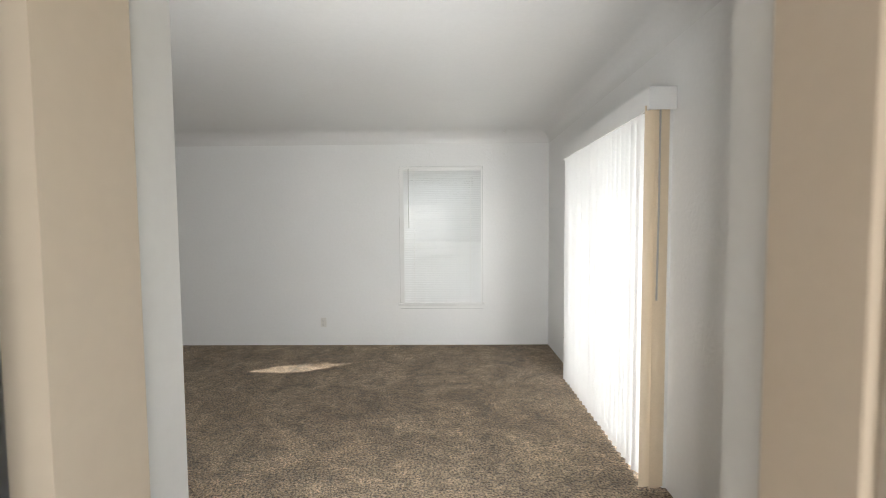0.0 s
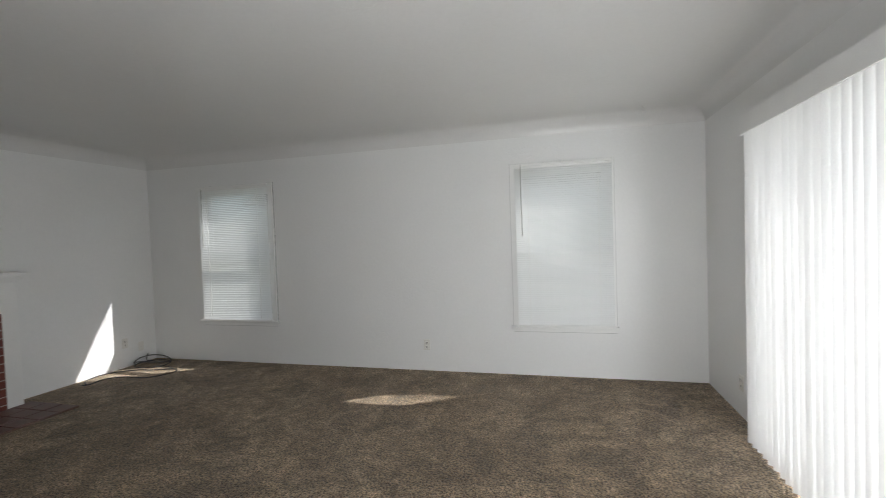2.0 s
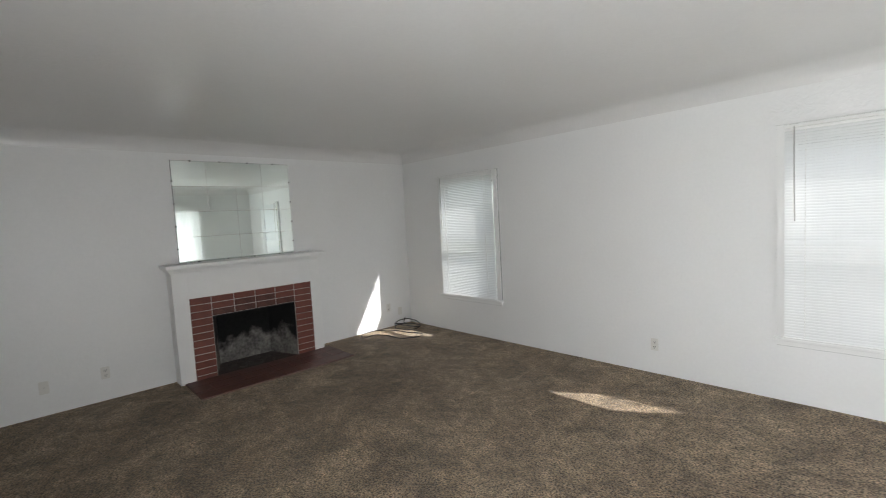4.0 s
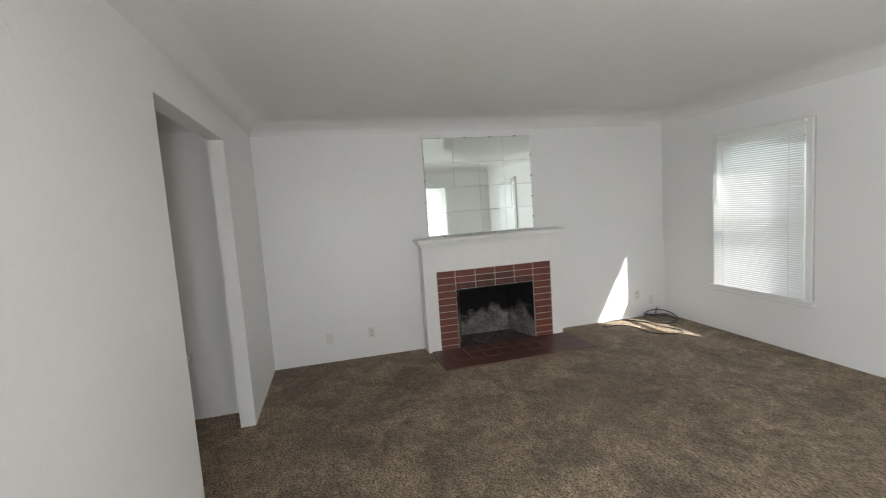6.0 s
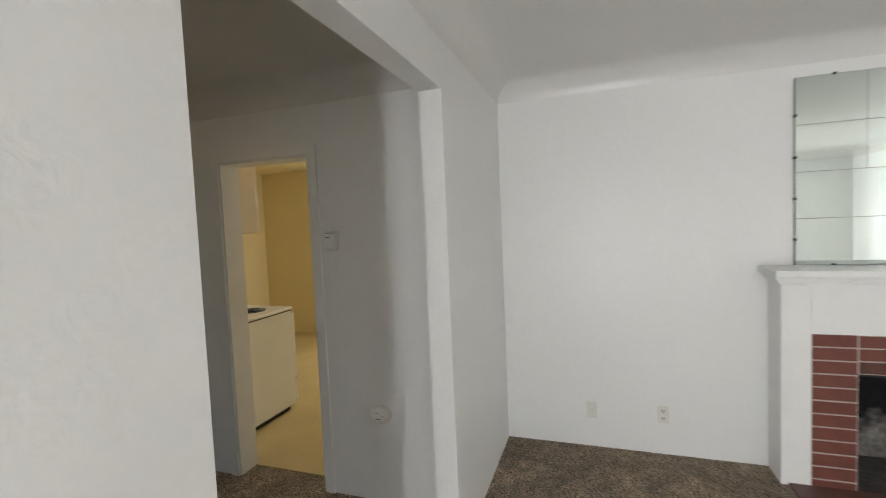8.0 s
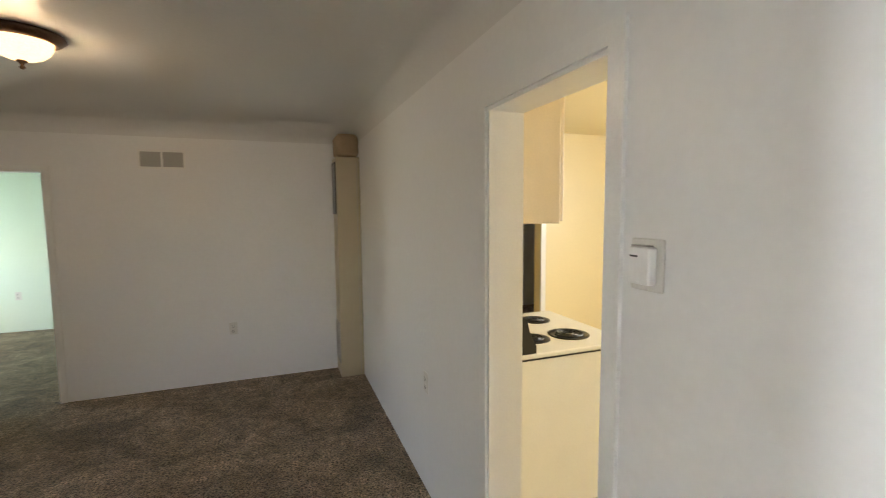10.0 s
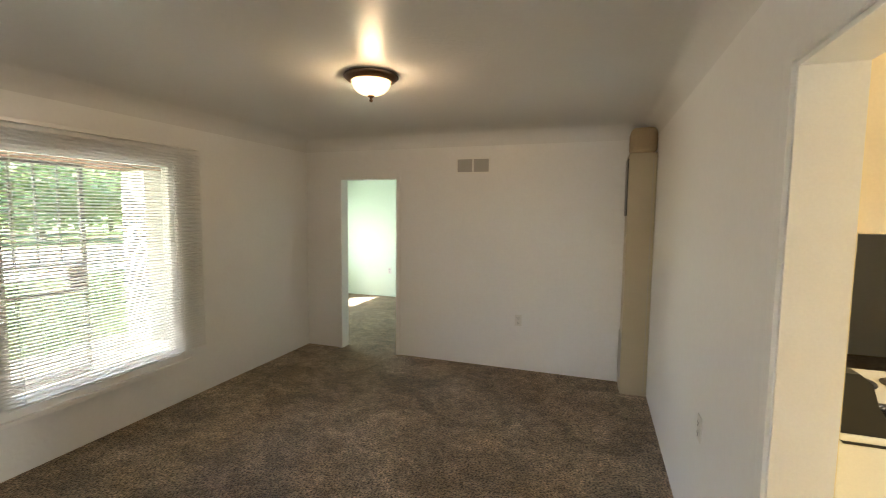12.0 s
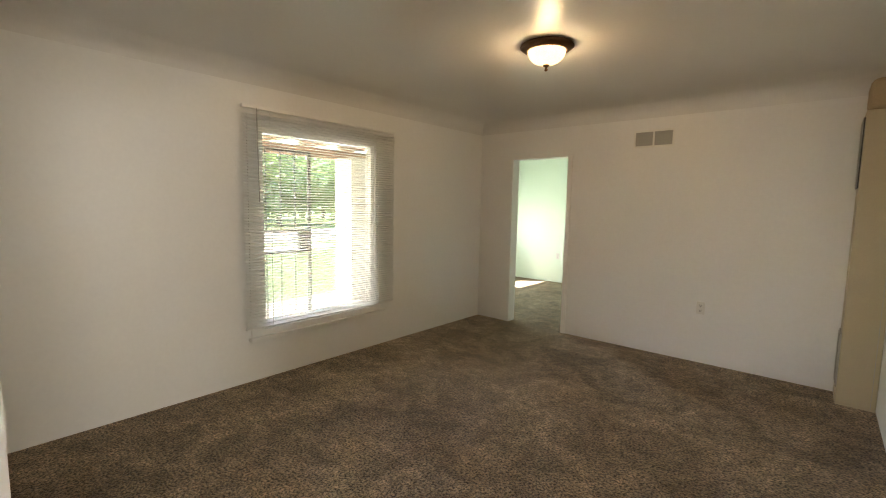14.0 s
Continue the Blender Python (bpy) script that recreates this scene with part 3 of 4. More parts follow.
# ---------------------------------------------------------------- fireplace
fire = thing("fireplace", "white fireplace surround with red brick facing and sooty firebox", "fireplace", (0, 2.441, 0), kind="")
Y0, Y1, FX = -0.82, 0.812, 0.26
B0, B1, F0, F1, BT, FT = -0.674, 0.684, -0.464, 0.464, 0.887, 0.672  # brick facing and firebox opening
part("surround", rounded(boxes((0.062, Y0, 0, FX, B0, 1.166)), 0.004), TRIM, fire)
part("surround", rounded(boxes((0.062, B1, 0, FX, Y1, 1.166)), 0.004), TRIM, fire)
part("surround", boxes((0.062, B0, BT, FX, B1, 1.166)), TRIM, fire)
mantel = bmesh.new()
for x1, dy, z0, z1 in ((0.262, 0.010, 1.166, 1.182), (0.274, 0.020, 1.182, 1.194), (0.298, 0.034, 1.194, 1.209), (0.308, 0.040, 1.209, 1.219), (0.365, 0.056, 1.219, 1.253)):
    box(mantel, 0.062, Y0 - dy, z0, x1, Y1 + dy, z1)
part("mantel_shelf", rounded(mantel, 0.003, 2), TRIM, fire, "moulded white mantel shelf")
part("brick_backing", boxes((0.10, B0, 0, FX - 0.003, F0, BT), (0.10, F1, 0, FX - 0.003, B1, BT), (0.10, F0, FT, FX - 0.003, F1, BT)), MORTAR, fire, "pale mortar joints")
course = 0.076


def brick_mesh(length, tall=0.0684, mat=BRICK):
    return mesh_of("brick", rbox(-0.02, -length / 2, -tall / 2, 0.0, length / 2, tall / 2, 0.003, 1), mat)


side_l, side_r, lintel = brick_mesh(0.203), brick_mesh(0.213), brick_mesh(0.224, 0.0642)
lintel_sooty = brick_mesh(0.224, 0.0642, BRICK_SOOT)
for k in range(12):
    for data, y in ((side_l, (B0 + F0) / 2), (side_r, (B1 + F1) / 2)):
        b = new("brick", data)
        b.parent = fire
        b.location = (FX, y, BT - 0.034 - k * course)
for row in range(3):
    shift = 0.111 if row == 1 else 0.0
    for k in range(4):
        b = new("brick", lintel_sooty if row == 0 or (row == 1 and k in (1, 2)) else lintel)
        b.parent = fire
        b.location = (FX, F0 + 0.116 + k * 0.232, FT + 0.0355 + row * 0.0716)
DX, S0, S1 = -0.21, -0.30, 0.31  # back of the firebox and its splayed sides


def splay(y_front, y_back, lean):
    """A firebox cheek that runs from the brick facing to the narrower back."""
    bm = bmesh.new()
    low = [bm.verts.new(p) for p in ((FX - 0.022, y_front, 0.004), (DX, y_back, 0.004), (DX, y_back + lean, 0.004), (FX - 0.022, y_front + lean, 0.004))]
    top = [bm.verts.new((v.co.x, v.co.y, 0.76)) for v in low]
    bm.faces.new(low)
    bm.faces.new(top)
    for k in range(4):
        bm.faces.new((low[k], low[(k + 1) % 4], top[(k + 1) % 4], top[k]))
    return bm


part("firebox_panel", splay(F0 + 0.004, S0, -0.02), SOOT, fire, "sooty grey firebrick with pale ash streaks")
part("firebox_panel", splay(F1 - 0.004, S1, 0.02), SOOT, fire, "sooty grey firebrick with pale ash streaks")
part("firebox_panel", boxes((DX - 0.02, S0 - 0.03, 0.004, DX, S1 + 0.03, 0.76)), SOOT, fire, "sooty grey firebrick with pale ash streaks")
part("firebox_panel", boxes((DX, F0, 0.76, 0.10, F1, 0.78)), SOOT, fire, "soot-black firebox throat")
part("firebox_floor", boxes((DX - 0.02, F0, -0.02, FX, F1, 0.004)), ASH, fire, "dark firebox floor with ash and grit")
rnd_ash = random.Random(8)
for k in range(26):
    ax, ay, w = rnd_ash.uniform(-0.18, 0.16), rnd_ash.uniform(-0.26, 0.26), rnd_ash.uniform(0.006, 0.03)
    part("cinder", boxes((ax, ay, 0.003, ax + w * 0.5, ay + w, 0.006 + w * 0.3)), ASH, fire)
part("lintel_bar", boxes((0.11, F0, FT - 0.012, FX - 0.005, F1, FT)), BLACK, fire)
hearth = thing("hearth", "flush hearth of dark red quarry tiles, chipped at the front", "hearth", (0.26, 1.655, 0.0))
part("mortar_bed", boxes((0.0, 0.004, 0.0, 0.60, 1.66, 0.0145)), HEARTH_JOINT, hearth)
tile_data = mesh_of("tile", rbox(-0.096, -0.080, 0, 0.096, 0.080, 0.018, 0.003, 1), HEARTH)
for i in range(3):
    for j in range(10):
        t = new("tile", tile_data)
        t.parent = hearth
        t.location = (0.100 + i * 0.200, 0.086 + j * 0.166, rnd.uniform(-0.0015, 0.0005))
mirror = thing("wall_mirror", "frameless old wall mirror scored into a grid, clipped above the mantel", "mirror", (WX + 0.003, 2.391, 1.256))
part("glass", rbox(0.006, -0.637, 0, 0.012, 0.637, 1.088, 0.002, 1), MIRROR, mirror)
part("backing", boxes((0.0, -0.639, -0.001, 0.0058, 0.639, 1.090)), DARK, mirror)
for q in (0.25, 0.5, 0.75):
    part("scored_line", boxes((0.0121, -0.633, 1.088 * q - 0.0016, 0.0127, 0.633, 1.088 * q + 0.0016)), GREY_METAL, mirror)
for y, a, b in ((-0.30, 0.5, 1.0), (0.0, 0.0, 0.75), (0.30, 0.0, 1.0)):
    part("scored_line", boxes((0.0121, y - 0.0012, 1.088 * a + 0.002, 0.0126, y + 0.0012, 1.088 * b - 0.002)), GREY_METAL, mirror)
clip_data = mesh_of("clip", rbox(0, -0.008, -0.006, 0.017, 0.008, 0.008, 0.002, 1), BLACK)
for y, z in [(-0.45 + 0.3 * k, e) for k in range(4) for e in (0.0, 1.088)] + [(e, 0.15 + 0.24 * k) for k in range(4) for e in (-0.638, 0.638)]:
    c = new("clip", clip_data)
    c.parent = mirror
    c.location = (0, y, z)


# ---------------------------------------------------------------- outlets and wall fittings
def outlet(place, turn, label="white duplex wall outlet", blank=False):
    ob = thing("wall_outlet", label, "outlet", place, "wall outlets")
    ob.rotation_euler = (0, 0, radians(turn))
    part("plate", rbox(-0.035, -0.006, -0.058, 0.035, 0.0, 0.058, 0.003), OUTLET, ob)
    if blank:
        part("screw", boxes((-0.003, -0.008, -0.003, 0.003, -0.006, 0.003)), GREY_METAL, ob)
    else:
        for z in (-0.024, 0.024):
            face = part("socket", rbox(-0.016, -0.009, z - 0.015, 0.016, -0.0055, z + 0.015, 0.003), OUTLET, ob)
            for x0, x1, za, zb in ((-0.0095, -0.0055, -0.004, 0.008), (0.0055, 0.0095, -0.004, 0.008), (-0.0035, 0.0035, -0.013, -0.006)):
                part("slot", boxes((x0, -0.0096, z + za, x1, -0.0088, z + zb)), DARK, face)
    return ob


outlet((3.743, NX, 0.281), 0)
outlet((WX, 0.588, 0.258), 90, "white blank wall plate", True)
outlet((WX, 1.035, 0.27), 90)
outlet((WX, 4.43, 0.292), 90)
outlet((WX, 4.639, 0.207), 90, "white cable wall plate above the coiled cables", True)
outlet((EX, 4.08, 0.26), -90)
outlet((2.211, DS, 0.52), 180, "grey duplex outlet on the white wall")
outlet((HX, -2.395, 0.66), 90)
outlet((5.18, -7.80, 0.50), 180)
therm = thing("thermostat", "old white box thermostat on a wall plate", "thermostat", (HX, -0.803, 1.52))
part("plate", rbox(0.0, -0.046, -0.058, 0.006, 0.046, 0.058, 0.004), OUTLET, therm, "aged clear wall plate")
part("body", rbox(0.006, -0.030, -0.042, 0.030, 0.030, 0.040, 0.005), TRIM, therm)
part("scale", boxes((0.0301, -0.024, 0.018, 0.0312, -0.002, 0.022)), DARK, therm)
part("lever", boxes((0.008, -0.030, 0.041, 0.022, 0.020, 0.044)), GREY_METAL, therm)
alarm = thing("gas_alarm", "white oval plug-in gas alarm low on the wall", "alarm", (HX, -0.545, 0.521))
al = bmesh.new()
lathe(al, [(0.05, 0.0), (0.052, 0.012), (0.046, 0.028), (0.03, 0.034), (0.002, 0.035)], Matrix.Diagonal((1.0, 1.35, 1, 1)) , 32)
bmesh.ops.transform(al, matrix=Matrix.Rotation(radians(90), 4, "Y"), verts=al.verts[:])
smooth(part("body", al, PLASTIC, alarm))
part("display", boxes((0.0345, -0.022, 0.013, 0.0357, -0.002, 0.018)), GREY_METAL, alarm)
part("sound_slot", boxes((0.0345, -0.022, -0.021, 0.0357, 0.012, -0.017)), DARK, alarm)
part("test_button", boxes((0.0345, 0.022, -0.004, 0.0357, 0.029, 0.003)), GREY_METAL, alarm)
# return air vent on the dining room wall
vent = thing("wall_vent", "white wall vent with two louvred grilles", "vent", (2.72, DS, 2.113))
part("frame", boxes((-0.185, 0, -0.085, 0.185, 0.006, -0.066), (-0.185, 0, 0.066, 0.185, 0.006, 0.085), (-0.185, 0, -0.066, -0.168, 0.006, 0.066), (0.168, 0, -0.066, 0.185, 0.006, 0.066), (-0.008, 0, -0.066, 0.008, 0.006, 0.066)), PLASTIC, vent)
part("backing", boxes((-0.168, 0.0, -0.066, 0.168, 0.001, 0.066)), GREY_METAL, vent)
louvre = mesh_of("louvre", boxes((-0.078, 0.002, -0.0025, 0.078, 0.0055, 0.0025)), GREY_METAL)
for s in (-0.088, 0.088):
    for k in range(10):
        o = new("louvre", louvre)
        o.parent = vent
        o.location = (s, 0, -0.058 + k * 0.0128)
# ceiling register
reg = thing("ceiling_register", "white stamped metal ceiling register", "vent", (3.16, 0.38, TOP))
part("frame", boxes((-0.15, -0.11, -0.008, 0.15, -0.085, 0), (-0.15, 0.085, -0.008, 0.15, 0.11, 0), (-0.15, -0.085, -0.008, -0.125, 0.085, 0), (0.125, -0.085, -0.008, 0.15, 0.085, 0)), PLASTIC, reg)
part("backing", boxes((-0.125, -0.085, -0.002, 0.125, 0.085, 0)), DARK, reg)
fin = mesh_of("fin", boxes((-0.125, -0.003, -0.008, 0.125, 0.003, -0.003)), PLASTIC)
for k in range(12):
    o = new("fin", fin)
    o.parent = reg
    o.location = (0, -0.077 + k * 0.014, 0)
fin2 = mesh_of("crossbar", boxes((-0.003, -0.085, -0.007, 0.003, 0.085, -0.002)), PLASTIC)
for k in range(9):
    o = new("crossbar", fin2)
    o.parent = reg
    o.location = (-0.1 + k * 0.025, 0, 0)
hook = thing("ceiling_hook", "small white swag hook screwed into the ceiling", "hook", (5.90, 4.55, 2.545))
part("hook_wire", tube(bmesh.new(), [(0, 0, 0), (0, 0, -0.025), (0.012, 0, -0.035), (0.02, 0, -0.05), (0.01, 0, -0.064), (-0.006, 0, -0.06)], 0.0035, 6), PLASTIC, hook)

# ---------------------------------------------------------------- wall furnace
fur = thing("wall_furnace", "tall beige metal wall furnace with grilles, in the room corner", "furnace", (HX, DS, 0.0))
part("body", rbox(0.002, 0.002, 0.0, 0.225, 0.30, 2.155, 0.006), FURNACE, fur)
fl = rbox(0.0, 0.002, 2.155, 0.218, 0.285, 2.38, 0.05, 4)
part("flue_cover", fl, FLUE, fur, "tan plastered flue cover")
for z0, z1, mat in ((1.61, 2.11, BLACK), (0.14, 0.53, GREY_METAL)):
    g = part("grille", boxes((0.2255, 0.03, z0, 0.234, 0.27, z1)), mat, fur)
    for k in range(int((z1 - z0) / 0.02)):
        part("bar", boxes((0.234, 0.035, z0 + 0.008 + k * 0.02, 0.239, 0.265, z0 + 0.014 + k * 0.02)), GREY_METAL, g)
part("base_panel", boxes((0.2255, 0.03, 0.02, 0.232, 0.27, 0.12)), FURNACE, fur)
part("seam", boxes((0.03, 0.3005, 0.02, 0.033, 0.303, 2.10)), GREY_METAL, fur)

# ---------------------------------------------------------------- ceiling light
lamp = thing("ceiling_light", "bronze ceiling light with a lit alabaster glass bowl", "ceiling light", (2.857, -2.73, TOPD))
LM = Matrix.Identity(4)
smooth(part("canopy", lathe(bmesh.new(), [(0.06, -0.001), (0.168, -0.001), (0.172, -0.012), (0.160, -0.022), (0.150, -0.030), (0.138, -0.036), (0.130, -0.040), (0.122, -0.034), (0.06, -0.02)], LM), BRONZE, lamp))
bowl = lathe(bmesh.new(), [(0.122, -0.036), (0.120, -0.052), (0.108, -0.078), (0.084, -0.101), (0.05, -0.117), (0.018, -0.123), (0.004, -0.124)], LM)
shade = smooth(part("shade", bowl, LAMP_GLASS, lamp, "glowing alabaster glass bowl"))
shade.visible_shadow = False
smooth(part("finial", lathe(bmesh.new(), [(0.002, -0.120), (0.020, -0.122), (0.022, -0.128), (0.010, -0.135), (0.007, -0.146), (0.012, -0.152), (0.008, -0.160), (0.002, -0.163)], LM, 20), BRONZE, lamp))

# ---------------------------------------------------------------- kitchen things
stove = thing("stove", "white electric coil stove with a black backguard", "stove", (-0.01, -2.72, 0.0))
SW, SD = 0.79, 0.715
part("body", rbox(0.0, 0.0, 0.05, SD, SW, 0.885, 0.006), STOVE, stove)
part("cooktop", rbox(-0.02, -0.005, 0.892, SD, SW + 0.005, 0.918, 0.008), STOVE, stove)
part("seam", boxes((-0.004, -0.002, 0.884, SD - 0.01, SW + 0.002, 0.893)), BLACK, stove)
part("plinth", boxes((0.05, 0.03, 0.0, SD - 0.02, SW - 0.03, 0.05)), BLACK, stove)
bg = bmesh.new()
vs = []
for y in (0.0, SW):
    vs.append([bg.verts.new((x, y, z)) for x, z in ((SD - 0.13, 0.9185), (SD - 0.13, 0.955), (SD - 0.095, 1.02), (SD - 0.075, 1.09), (SD - 0.04, 1.12), (SD - 0.002, 1.12), (SD - 0.002, 0.9185))])
n = len(vs[0])
for k in range(n):
    bg.faces.new((vs[0][k], vs[0][(k + 1) % n], vs[1][(k + 1) % n], vs[1][k]))
bg.faces.new(vs[0])
bg.faces.new(vs[1])
part("backguard", bg, BLACK, stove, "black control backguard")
part("door_gasket", boxes((-0.006, 0.012, 0.08, -0.0005, SW - 0.012, 0.87)), BLACK, stove)
oven = part("oven_door", rbox(-0.045, 0.004, 0.30, -0.006, SW - 0.004, 0.86, 0.006), STOVE, stove)
part("oven_glass", boxes((-0.047, 0.14, 0.42, -0.0451, SW - 0.14, 0.70)), BLACK, oven)
for y in (0.06, SW - 0.09):
    part("handle_post", boxes((-0.075, y, 0.785, -0.045, y + 0.03, 0.80)), STOVE, oven)
part("handle", tube(bmesh.new(), [(-0.075, 0.04, 0.792), (-0.075, SW - 0.04, 0.792)], 0.012), STOVE, oven)
part("drawer", rbox(-0.04, 0.004, 0.07, -0.006, SW - 0.004, 0.285, 0.006), STOVE, stove)
for bx, by, r in ((0.225, 0.56, 0.10), (0.225, 0.20, 0.08), (0.465, 0.56, 0.08), (0.465, 0.20, 0.10)):
    burner = smooth(part("drip_pan", lathe(bmesh.new(), [(0.01, 0.9182), (r + 0.018, 0.9182), (r + 0.018, 0.922), (r, 0.9195)], Matrix.Translation((bx, by, 0)), 28), BLACK, stove))
    pts = [((r - 0.012) * (1 - k / 90) * math.cos(k * 0.24) + bx, (r - 0.012) * (1 - k / 90) * math.sin(k * 0.24) + by, 0.927) for k in range(76)]
    part("coil", tube(bmesh.new(), pts, 0.005, 6), BLACK, burner)
cab = thing("upper_cabinet", "cream painted upper cabinet over the stove", "cabinet", (HX - 0.16, -1.65, 1.582))
part("body", rbox(-0.205, -0.80, 0, 0, 0, 0.80, 0.004), CABINET, cab)
part("door", rbox(-0.225, -0.795, 0.01, -0.206, -0.405, 0.79, 0.004), CABINET, cab)
part("door", rbox(-0.225, -0.395, 0.01, -0.206, -0.005, 0.79, 0.004), CABINET, cab)
heater = thing("space_heater", "small white box heater with a dark front on the floor", "heater", (-1.55, -1.62, 0.006))
part("body", boxes((-0.10, 0.13, 0, 0.10, 0.15, 0.36), (-0.10, -0.15, 0, 0.10, -0.13, 0.36), (-0.10, -0.13, 0.33, 0.10, 0.13, 0.36), (-0.10, -0.13, 0, 0.10, 0.13, 0.05), (-0.10, -0.13, 0.05, -0.08, 0.13, 0.33)), PLASTIC, heater)
part("front_grille", boxes((0.04, -0.13, 0.05, 0.06, 0.13, 0.33)), DARK, heater)


# ---------------------------------------------------------------- cables by the corner
def cable(label, points, radius=0.006):
    bm = bmesh.new()
    pts = [Vector(p) for p in points]
    fine = []
    for i in range(len(pts) - 1):
        p0, p1, p2, p3 = pts[max(i - 1, 0)], pts[i], pts[i + 1], pts[min(i + 2, len(pts) - 1)]
        for k in range(8):
            u = k / 8
            fine.append(0.5 * ((2 * p1) + (p2 - p0) * u + (2 * p0 - 5 * p1 + 4 * p2 - p3) * u * u + (3 * p1 - p0 - 3 * p2 + p3) * u ** 3))
    fine.append(pts[-1])
    tube(bm, fine, radius, 8)
    return smooth(solid("cable", bm, CABLE, label, "cable", group="loose cables"))


def loop_points(cx, cy, rx, ry, z, turns, start, rise):
    n = int(turns * 10)
    return [(cx + rx * math.cos(start + 2 * math.pi * turns * k / n), cy + ry * math.sin(start + 2 * math.pi * turns * k / n), z + rise(k / n)) for k in range(n + 1)]


cable("black coaxial cable coiled on the carpet below the wall plate",
      [(0.012, 4.755, 0.16), (0.05, 4.740, 0.10), (0.10, 4.670, 0.03)] + loop_points(0.30, 4.58, 0.21, 0.17, 0.012, 2.3, 2.4, lambda u: 0.07 * max(0, math.sin(u * 9)) ** 2))
cable("long black cable lying loose over the carpet",
      [(0.25, 3.820, 0.008), (0.12, 3.920, 0.008), (0.10, 4.150, 0.008), (0.30, 4.320, 0.010), (0.55, 4.360, 0.012), (0.78, 4.450, 0.008), (0.86, 4.320, 0.008), (0.72, 4.120, 0.008), (0.45, 4.100, 0.008), (0.28, 4.000, 0.008), (0.30, 3.840, 0.008), (0.25, 3.780, 0.008)])
cable("thin pale cable end on the carpet", [(0.55, 4.500, 0.006), (0.66, 4.480, 0.02), (0.74, 4.400, 0.006), (0.80, 4.320, 0.006)], 0.004)

# ---------------------------------------------------------------- outdoors
solid("ground", boxes((-150, -150, -0.32, 150, 150, -0.22)), LAWN, "green lawn around the house", "ground", kind="structure")
solid("porch_slab", boxes((DE + 0.1, -5.2, -0.22, 7.4, -0.14, -0.03)), CONCRETE, kind="structure")
solid("front_walk", boxes((7.4, -3.4, -0.24, 15.0, -2.1, -0.205)), CONCRETE, kind="structure")
solid("pavement", boxes((15.0, -60, -0.24, 16.6, 60, -0.19)), CONCRETE, kind="structure")
solid("road", boxes((17.4, -80, -0.24, 25.0, 80, -0.21)), ASPHALT, kind="structure")
solid("porch_roof", boxes((DE + 0.1, -5.4, 2.36, 7.6, 0.0, 2.44)), ROOF_WOOD, kind="structure")
raft = mesh_of("rafter", boxes((-1.2, -0.045, -0.12, 1.2, 0.045, 0.0)), ROOF_WOOD)
for k in range(8):
    r = tagged(new("porch_rafter", raft), "painted wooden porch rafter", "rafter", "porch rafters")
    r.location = (6.3, -5.2 + k * 0.7, 2.358)
solid("porch_beam", boxes((7.22, -5.4, 2.10, 7.35, 0.0, 2.24)), ROOF_WOOD, "painted porch beam", "beam")
post = solid("porch_column", rbox(6.75, -4.85, -0.03, 7.15, -4.17, 2.10, 0.01), TRIM, "broad white porch column", "column")
gate = thing("iron_gate", "grey wrought iron security gate standing on the porch", "gate", (6.4, -3.23, -0.03))
part("gate_frame", boxes((-0.015, -0.02, 0.02, 0.015, 0.02, 2.1), (-0.015, 1.23, 0.02, 0.015, 1.27, 2.1), (-0.015, 0.02, 0.02, 0.015, 1.23, 0.06), (-0.015, 0.02, 2.06, 0.015, 1.23, 2.1), (-0.015, 0.02, 0.82, 0.015, 1.23, 0.85), (-0.015, 0.02, 1.10, 0.015, 1.23, 1.13)), IRON, gate)
part("lock_box", rbox(-0.03, 0.02, 0.86, 0.03, 0.16, 1.09, 0.004), IRON, gate)
bar_mesh = mesh_of("bar", boxes((-0.008, -0.008, 0.06, 0.008, 0.008, 0.82), (-0.008, -0.008, 1.13, 0.008, 0.008, 2.06)), IRON)
for k in range(6):
    o = new("bar", bar_mesh)
    o.parent = gate
    o.location = (0, 0.2 + k * 0.19, 0)


def tree(place, height, spread, seed):
    rn = random.Random(seed)
    ob = thing("tree", "leafy green street tree across the lawn", "tree", place, "street trees")
    tr = tube(bmesh.new(), [(0, 0, 0), (0.05, 0, height * 0.2), (0.0, 0.08, height * 0.45)], 0.16, 8)
    for k in range(5):
        a = k * 1.26 + rn.random()
        tube(tr, [(0, 0.06, height * 0.4), (math.cos(a) * spread * 0.3, math.sin(a) * spread * 0.3, height * 0.6), (math.cos(a) * spread * 0.6, math.sin(a) * spread * 0.6, height * 0.78)], 0.06, 6)
    part("trunk", tr, BARK, ob)
    verts, faces = [], []
    for k in range(3600):
        a, c, r = rn.uniform(0, 6.283), rn.uniform(-1, 1), rn.random() ** 0.4
        r *= 0.8 + 0.25 * math.sin(3 * a + seed) * math.cos(4 * c)
        s = math.sqrt(1 - c * c)
        p = Vector((spread * r * s * math.cos(a), spread * r * s * math.sin(a), height * 0.52 + height * 0.48 * r * c))
        u = Vector((rn.gauss(0, 1), rn.gauss(0, 1), rn.gauss(0, 1))).normalized()
        v = u.orthogonal().normalized()
        q = rn.uniform(0.16, 0.34)
        i = len(verts)
        verts += [p + u * q, p + v * q * 0.6, p - u * q, p - v * q * 0.6]
        faces.append((i, i + 1, i + 2, i + 3))
    data = bpy.data.meshes.new("crown")
    data.from_pydata([tuple(v) for v in verts], [], faces)
    data.materials.append(LEAF)
    crown = new("crown", data)
    crown.parent = ob
    return ob


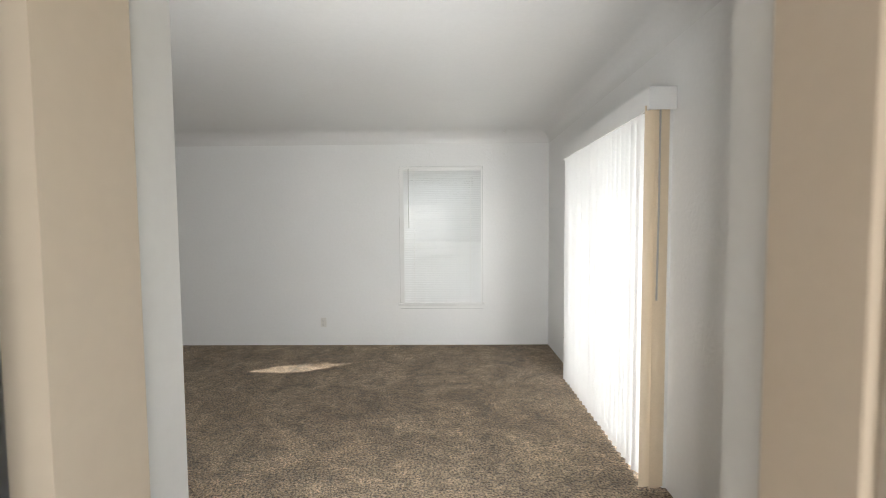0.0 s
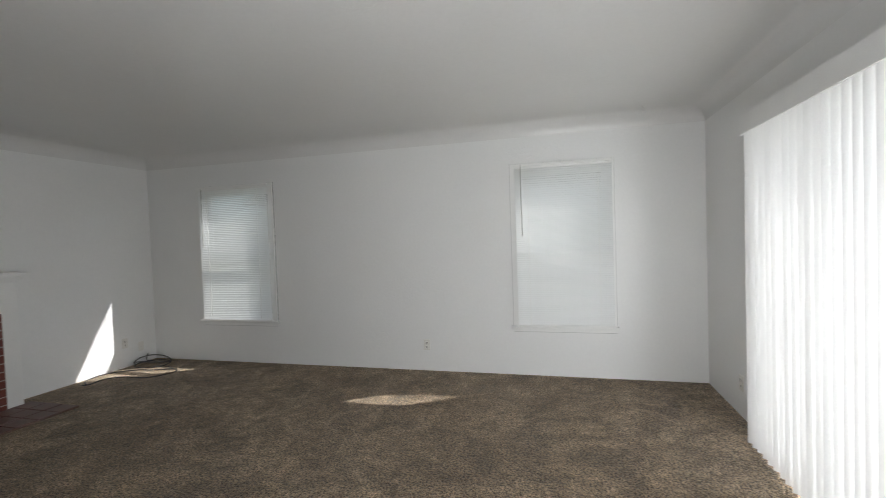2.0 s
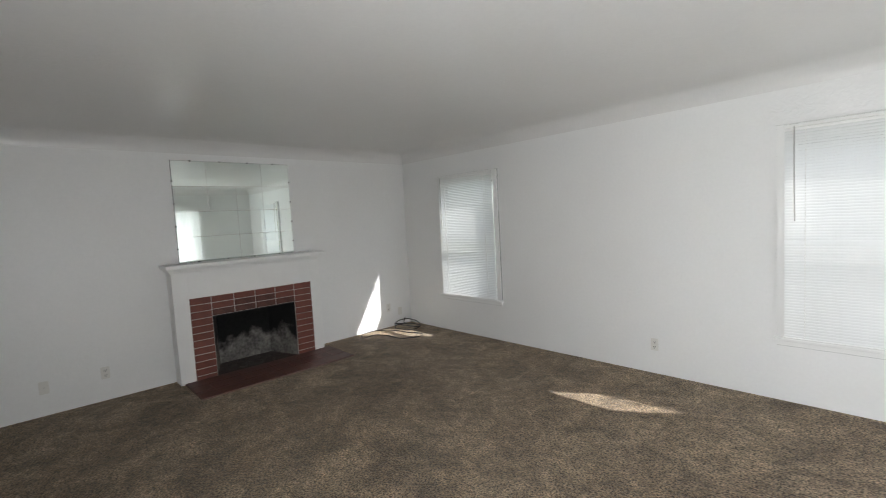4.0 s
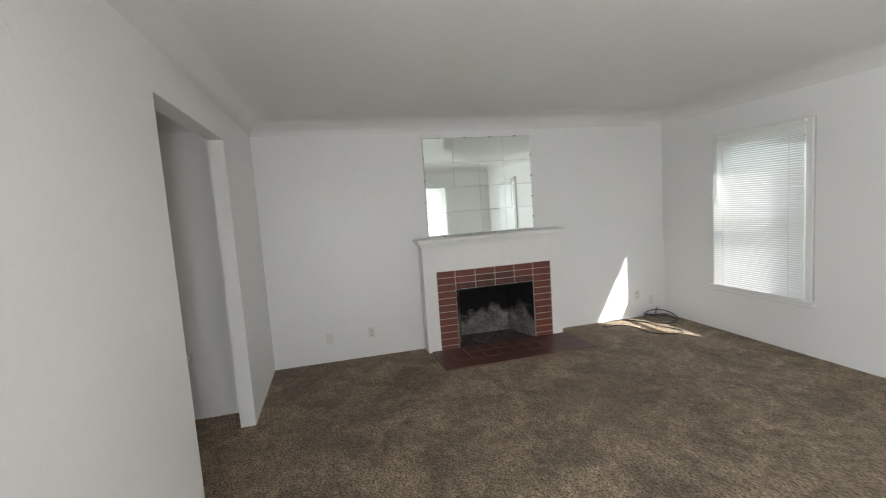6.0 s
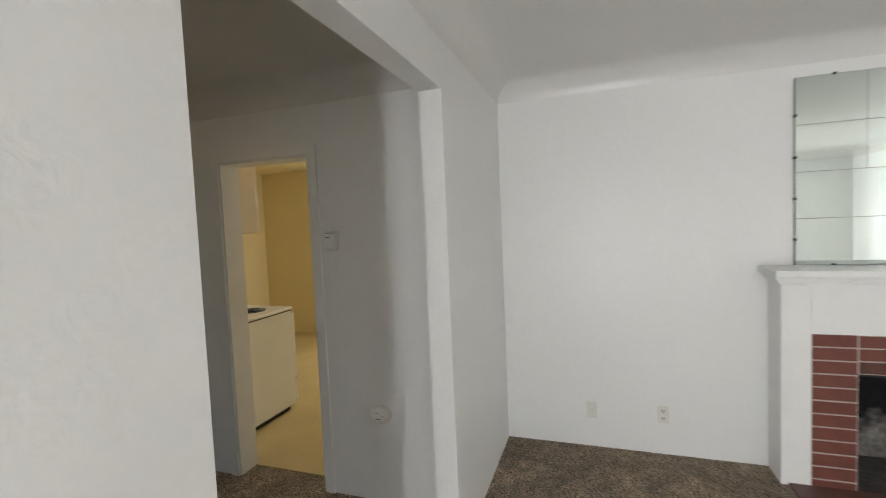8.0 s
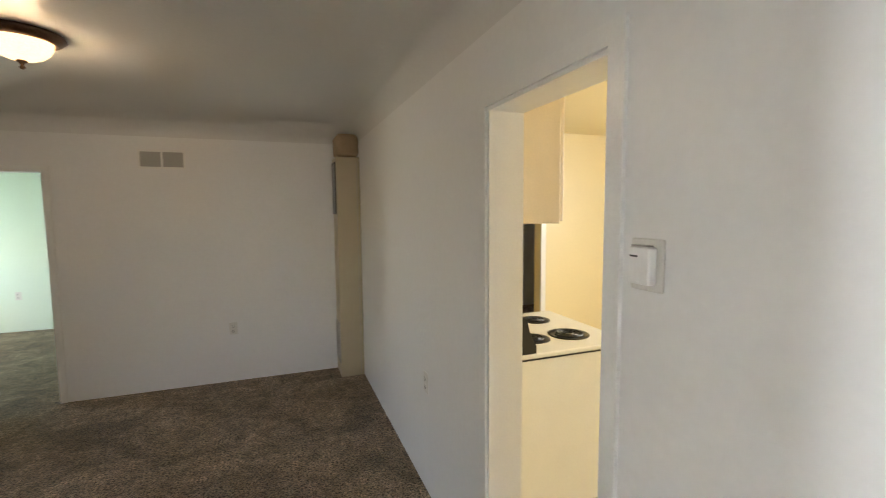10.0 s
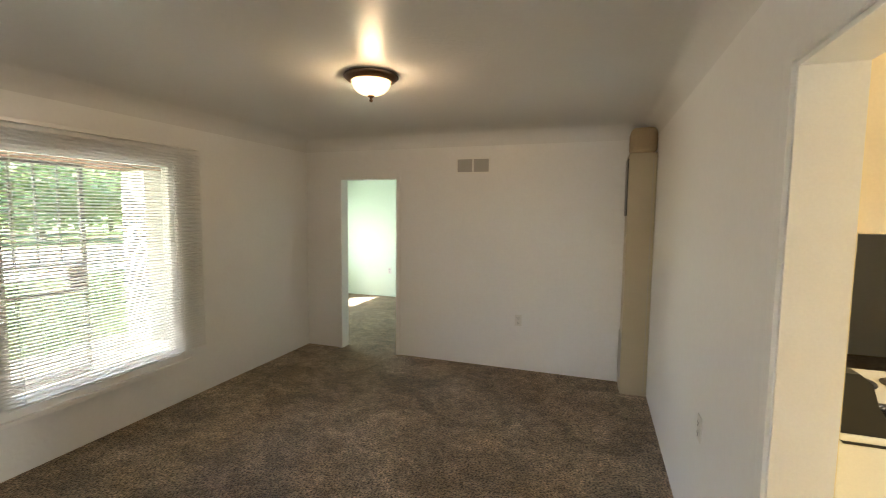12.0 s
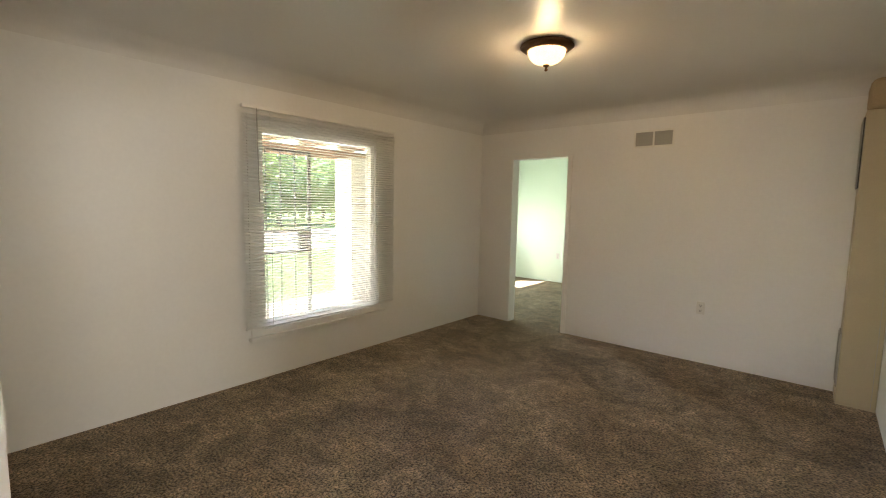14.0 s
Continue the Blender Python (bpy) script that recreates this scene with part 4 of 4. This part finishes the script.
for k, (x, y, h, s) in enumerate(((29, -22, 5.2, 3.4), (31, -16.5, 6.0, 3.8), (28.5, -28.5, 5.0, 3.4), (33, -11, 6.0, 3.6), (31, -35, 5.5, 3.8), (38, -25, 6.5, 4.5), (38, -33, 6.0, 4.5), (40, -17, 6.5, 4.5))):
    tree((x, y, -0.22), h, s, k + 3)


def shrub(label, x0, x1, y0, y1, top, count, seed):
    """A clipped shrub: a few stems and a dense cloud of small leaves below the outline top(u), u from 0 to 1 along x."""
    rn = random.Random(seed)
    ob = thing("shrub", label, "shrub", (x0, y0, -0.22))
    stems = bmesh.new()
    for k in range(5):
        sx, sy = (x1 - x0) * (k + 0.5) / 5, (y1 - y0) * 0.5
        tube(stems, [(sx, sy, 0), (sx + 0.04, sy, 0.4), (sx - 0.05, sy + 0.05, 0.8)], 0.015, 6)
    part("stems", stems, BARK, ob)
    verts, faces = [], []
    for k in range(count):
        q = rn.random()
        p = Vector(((x1 - x0) * q, (y1 - y0) * rn.random(), (top(q) + 0.22) * (0.08 + 0.92 * rn.random()) + rn.gauss(0, 0.02)))
        u = Vector((rn.gauss(0, 1), rn.gauss(0, 1), rn.gauss(0, 1))).normalized()
        v = u.orthogonal().normalized()
        w = rn.uniform(0.03, 0.07)
        i = len(verts)
        verts += [p + u * w, p + v * w * 0.6, p - u * w, p - v * w * 0.6]
        faces.append((i, i + 1, i + 2, i + 3))
    data = bpy.data.meshes.new("foliage")
    data.from_pydata([tuple(v) for v in verts], [], faces)
    data.materials.append(LEAF)
    new("foliage", data).parent = ob
    return ob


# Added out of view: its stepped outline blocks sun from part of window_1.
shrub("unseen green shrub added against the house wall to shade the window", 4.45, 6.5, 5.10, 5.53, lambda q: 1.22 if q < 0.26 else 1.22 + min(0.75, (q - 0.26) * 5), 4200, 8)


def house(place, w, d, h, mat, turn=0, label="single-storey neighbouring house with a gable roof"):
    ob = thing("house", label, "house", place, "neighbouring houses")
    ob.rotation_euler = (0, 0, radians(turn))
    part("walls", boxes((-w / 2, -d / 2, 0, w / 2, d / 2, h)), mat, ob)
    bm = bmesh.new()
    a = [bm.verts.new(p) for p in ((-w / 2 - 0.4, -d / 2 - 0.4, h), (-w / 2 - 0.4, d / 2 + 0.4, h), (-w / 2 - 0.4, 0, h + 1.7))]
    b = [bm.verts.new(p) for p in ((w / 2 + 0.4, -d / 2 - 0.4, h), (w / 2 + 0.4, d / 2 + 0.4, h), (w / 2 + 0.4, 0, h + 1.7))]
    bm.faces.new(a)
    bm.faces.new(b)
    for i in range(3):
        bm.faces.new((a[i], a[(i + 1) % 3], b[(i + 1) % 3], b[i]))
    part("roof", bm, SHINGLE, ob)
    for x in (-w / 4, w / 4):
        for s in (-1, 1):
            y = s * d / 2
            win = part("window", boxes((x - 0.6, y - 0.03, 0.9, x + 0.6, y + 0.03, 2.0)), TRIM, ob)
            part("pane", boxes((x - 0.52, y - 0.04, 0.98, x + 0.52, y + 0.04, 1.92)), BLACK, win)
    return ob


house((2.5, 12.5, -0.22), 9, 5, 2.6, SIDING, 0, "neighbouring house wall seen through the blinds")
